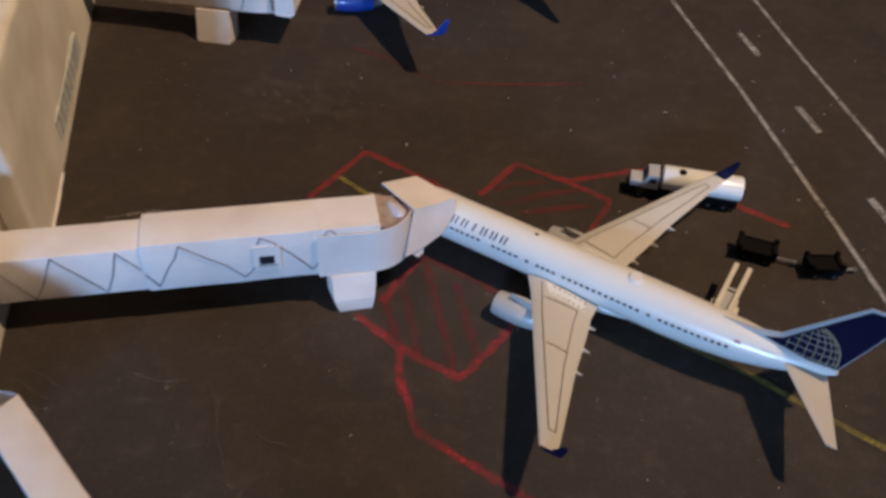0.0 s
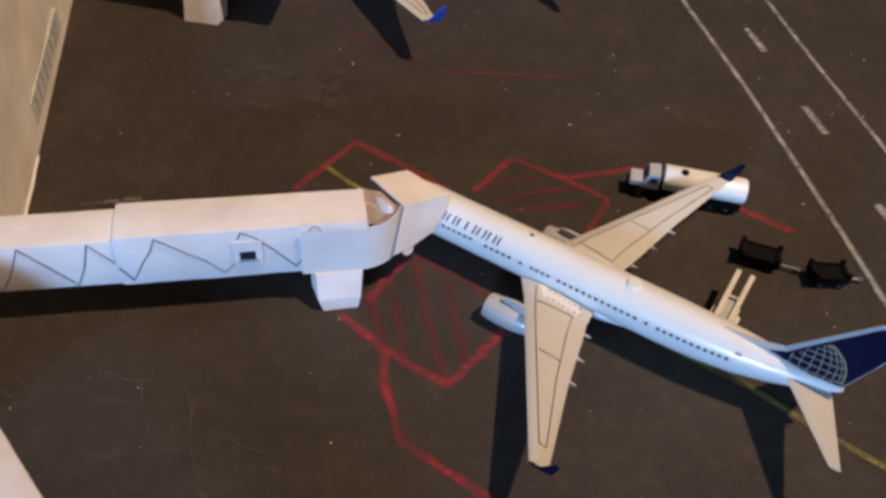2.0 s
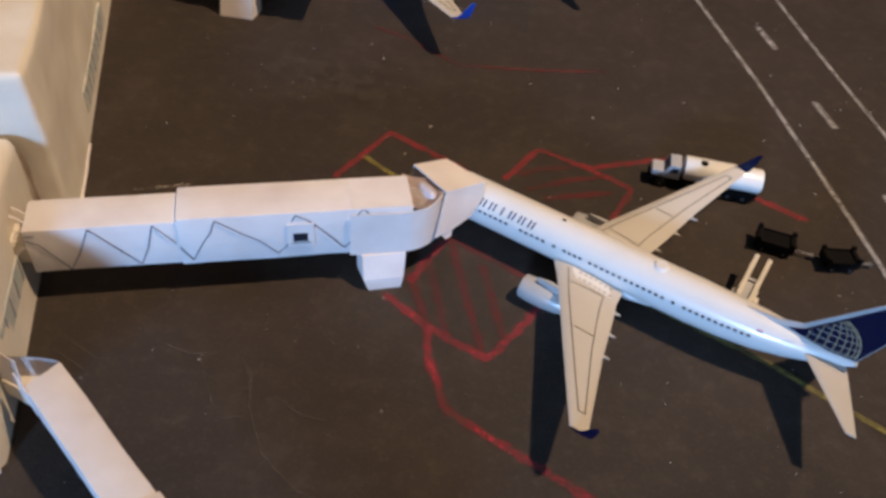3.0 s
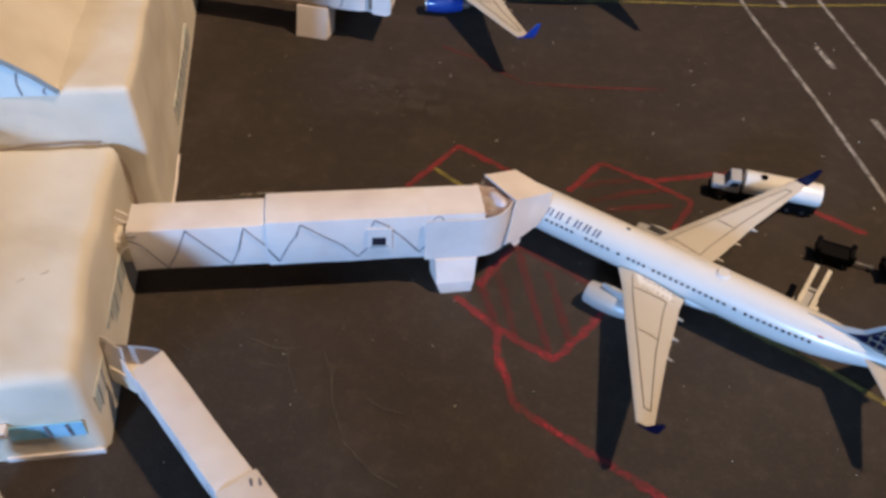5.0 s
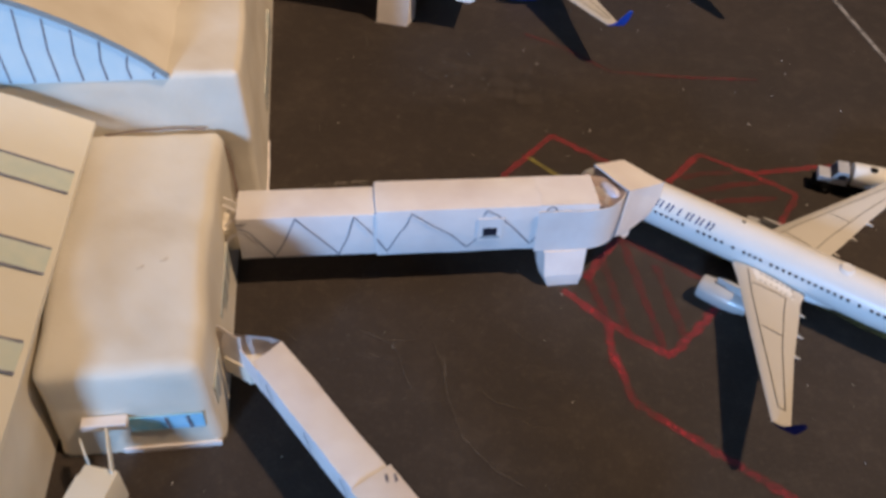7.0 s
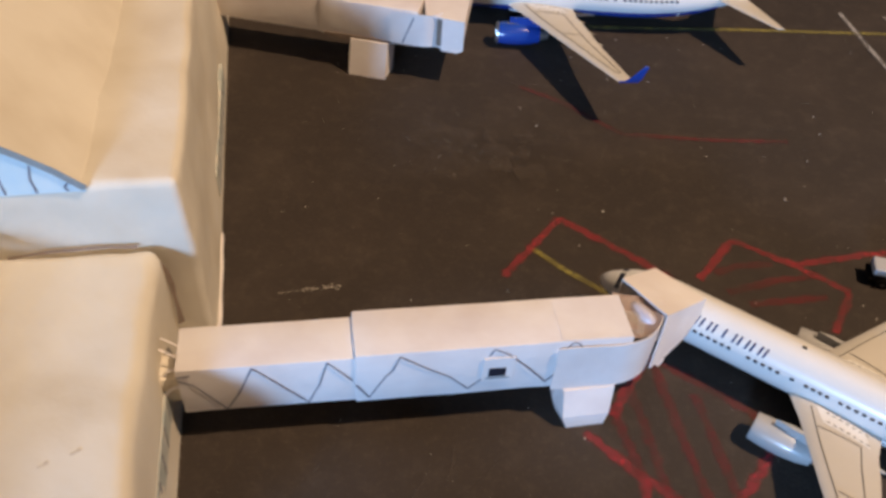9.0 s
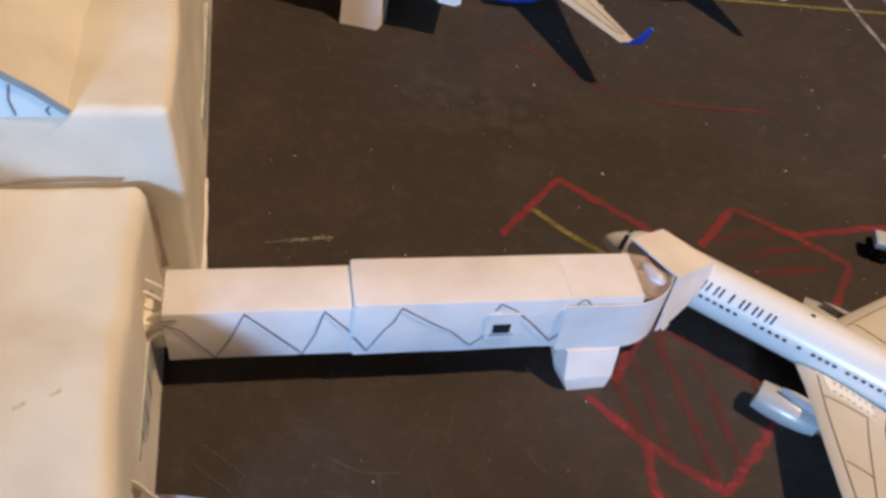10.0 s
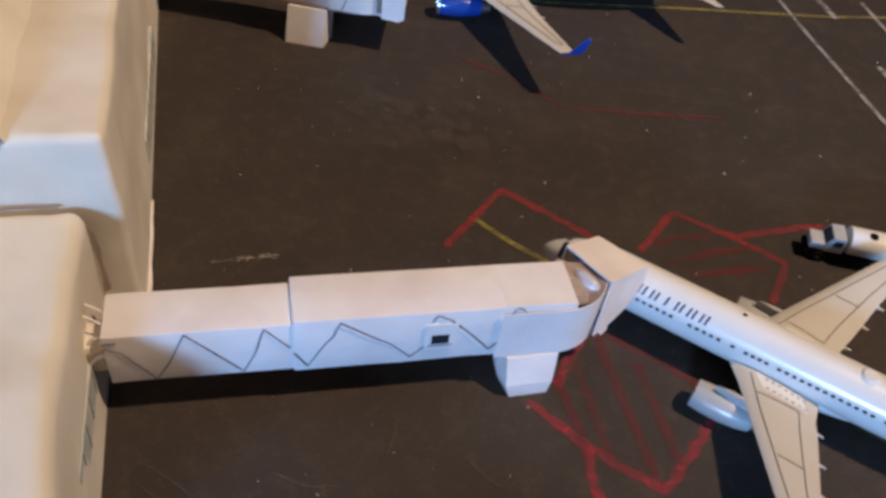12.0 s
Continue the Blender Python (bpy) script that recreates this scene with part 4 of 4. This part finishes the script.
strokes("red_stand_marking", "red chalk stand outline on the dark board", RED, [
    [(-3.58, 15.99), (-2.36, 18.05)], [(-2.36, 18.05), (-0.48, 16.87), (0.22, 16.32), (1.2, 15.6)],
    [(-1.93, 12.23), (-0.91, 11.40), (0.39, 10.66)], [(0.39, 10.66), (1.16, 11.73), (1.75, 12.6)], [(-1.41, 12.66), (-0.63, 14.18)],
    [(0.71, 16.52), (1.62, 17.9)], [(1.62, 17.9), (2.92, 17.29), (4.01, 16.59)], [(4.01, 16.59), (3.39, 15.35)],
    [(2.92, 17.29), (4.83, 17.94), (5.3, 18.0)], [(6.9, 16.85), (7.35, 16.64), (8.44, 15.99)],
    [(-0.91, 11.40), (-0.85, 10.6), (-0.39, 9.33)], [(-0.39, 9.33), (1.31, 8.30), (2.36, 7.68), (3.15, 7.08), (3.8, 6.7)],
    [(-2.0, 5.1), (-1.09, 5.57), (-0.21, 6.05)], [(-0.21, 6.05), (0.17, 5.76), (0.9, 4.6)]], 0.15, 1)
strokes("red_hatching", "thin red chalk hatching inside the stand outline", RED_FAINT, [
    [(-1.41, 12.9), (-0.93, 11.45)], [(-1.03, 13.36), (-0.5, 11.2)], [(-0.56, 14.1), (0.26, 10.89)], [(0.2, 13.37), (0.71, 11.3)], [(-0.6, 14.2), (0.9, 13.3), (1.8, 12.7)],
    [(1.08, 16.75), (1.62, 17.07), (2.44, 17.24)], [(1.3, 16.2), (2.6, 16.8), (3.3, 16.95)], [(1.73, 15.92), (2.6, 16.15), (3.48, 16.37)]], 0.15, 20)
strokes("faint_red_marking", "faint thin red chalk line on the dark board", RED_FAINT, [
    [(-1.22, 22.04), (-0.68, 21.63), (1.5, 21.75), (3.74, 22.01)], [(-3.4, 23.4), (-2.2, 22.8), (-1.22, 22.04)]], 0.125, 40)
strokes("yellow_lead_in_line", "yellow chalk lead-in line under the airliner", YELLOW, [
    [(-2.94, 16.91), (-2.24, 16.35), (2.2, 13.6)], [(2.2, 13.6), (6.4, 11.2), (7.19, 10.60), (8.36, 9.77), (11.5, 7.9)], [(-0.75, 5.4), (-0.5, 4.9), (-0.3, 4.3)]], 0.12, 50)
strokes("yellow_taxi_line", "thin yellow chalk taxi line on the dark board", YELLOW, [[(-3.5, 26.9), (-0.67, 27.19), (3.52, 27.85), (8.5, 28.5), (12.62, 29.4), (17, 30.4)]], 0.13, 60)
strokes("white_lane_line", "white chalk service lane lines on the dark board", WHITE_LINE, [
    [(6.95, 29.6), (7.42, 27.07), (8.51, 22.02), (9.59, 15.98), (9.86, 14.23), (10.8, 8.5)], [(10.0, 29.8), (10.3, 27.83), (10.91, 24.21), (11.72, 19.96), (12.6, 14.8)]], 0.13, 70)
strokes("white_lane_dashes", "short white chalk lane dashes on the dark board", WHITE_LINE, [
    [(9.2, 25.67), (9.5, 24.30)], [(10.0, 21.43), (10.29, 20.15)], [(10.8, 17.3), (11.05, 16.0)], [(8.45, 29.6), (8.7, 28.4)]], 0.19, 80)
rnd = random.Random(12)
flecks = []
for k in range(70):
    t = rnd.random() ** 0.75
    x, y = -8.25 + 1.25 * t + rnd.gauss(0, 0.04), 14.77 + 0.40 * t + rnd.gauss(0, 0.012 + 0.03 * t)
    d = rnd.uniform(0.015, 0.06) * (0.4 + t)
    flecks.append([(x, y), (x + d, y + d * 0.32)])
strokes("board_scuff", "pale broken scuff on the dark board", SCUFF, flecks, 0.017, 90)
strokes("board_scratch", "faint curved pale scratches on the dark board", SCRATCH, [
    [(-4.31, 9.87), (-4.18, 9.0), (-3.7, 7.97), (-3.04, 7.37), (-2.47, 7.12)], [(-5.36, 10.13), (-5.2, 9.6), (-4.87, 8.97)], [(-4.58, 10.21), (-4.3, 9.6), (-4.14, 9.03)],
    [(-6.2, 10.3), (-5.6, 10.1), (-5.0, 10.2)], [(-3.6, 9.2), (-3.2, 8.9), (-2.6, 8.8)]], 0.045, 110)

HAZE = marking("rubbed_haze", (0.12, 0.095, 0.078), 0.24, 420)
rnd = random.Random(31)
rubs = []
for k in range(12):
    x, y, a, d = -6.2 + 0.95 * (k % 4) + rnd.gauss(0, 0.2), 19.6 + 0.7 * (k // 4) + rnd.gauss(0, 0.15), rnd.gauss(0.15, 0.5), rnd.uniform(0.25, 0.8)
    rubs.append([(x, y), (x + d * math.cos(a), y + d * math.sin(a))])
strokes("board_rub", "pale rubbed haze on the dark board", HAZE, rubs, 0.42, 130)
rubs = []
for x0, x1, y0, y1, count in ((-8.6, -1.5, 9.0, 11.0, 16), (-6.0, -1.5, 5.5, 9.0, 16), (-8.5, 8, 18.5, 25, 26)):
    for k in range(count):
        x, y, a, d = rnd.uniform(x0, x1), rnd.uniform(y0, y1), rnd.choice((0.1, 0.3, -0.5, 1.2)) + rnd.gauss(0, 0.2), rnd.uniform(0.3, 1.1)
        mid = (x + d * 0.5 * math.cos(a) + rnd.gauss(0, 0.05), y + d * 0.5 * math.sin(a) + rnd.gauss(0, 0.05))
        rubs.append([(x, y), mid, (x + d * math.cos(a), y + d * math.sin(a))])
strokes("hairline_scratches", "thin faint hairline scratches on the dark board", SCRATCH, rubs, 0.022, 160)
rnd = random.Random(5)
bm = bmesh.new()
spots = [(-1.32, 18.47, 0.036), (-2.94, 21.65, 0.03), (-3.4, 22.4, 0.026), (-1.9, 17.2, 0.022), (3.2, 19.6, 0.03), (-5.6, 20.5, 0.02), (8.9, 17.1, 0.03), (6.0, 20.8, 0.025)]
spots += [(rnd.uniform(-9, 13), rnd.uniform(4, 29), rnd.choice((0.008, 0.008, 0.01, 0.012, 0.014, 0.022))) for k in range(300)]
spots += [(rnd.gauss(-4.4, 1.3), rnd.gauss(20.2, 0.7), rnd.choice((0.007, 0.008, 0.01, 0.014))) for k in range(70)]
for x, y, r in spots:
    a = rnd.uniform(0, 3)
    pts = [(x + r * rnd.uniform(0.5, 1.2) * math.cos(a + t), y + r * rnd.uniform(0.5, 1.2) * math.sin(a + t)) for t in (0, 1.3, 2.5, 3.8, 5.0)]
    lo = [bm.verts.new((p[0], p[1], 0.0)) for p in pts]
    hi = [bm.verts.new((x + (p[0] - x) * 0.6, y + (p[1] - y) * 0.6, r * 0.7)) for p in pts]
    for i in range(5):
        bm.faces.new((lo[i], lo[(i + 1) % 5], hi[(i + 1) % 5], hi[i]))
    bm.faces.new(hi)
tagged(new("dust_specks", finish("dust_specks", bm, DUST)), "pale dust specks scattered on the dark board", "dust", kind="stuff")
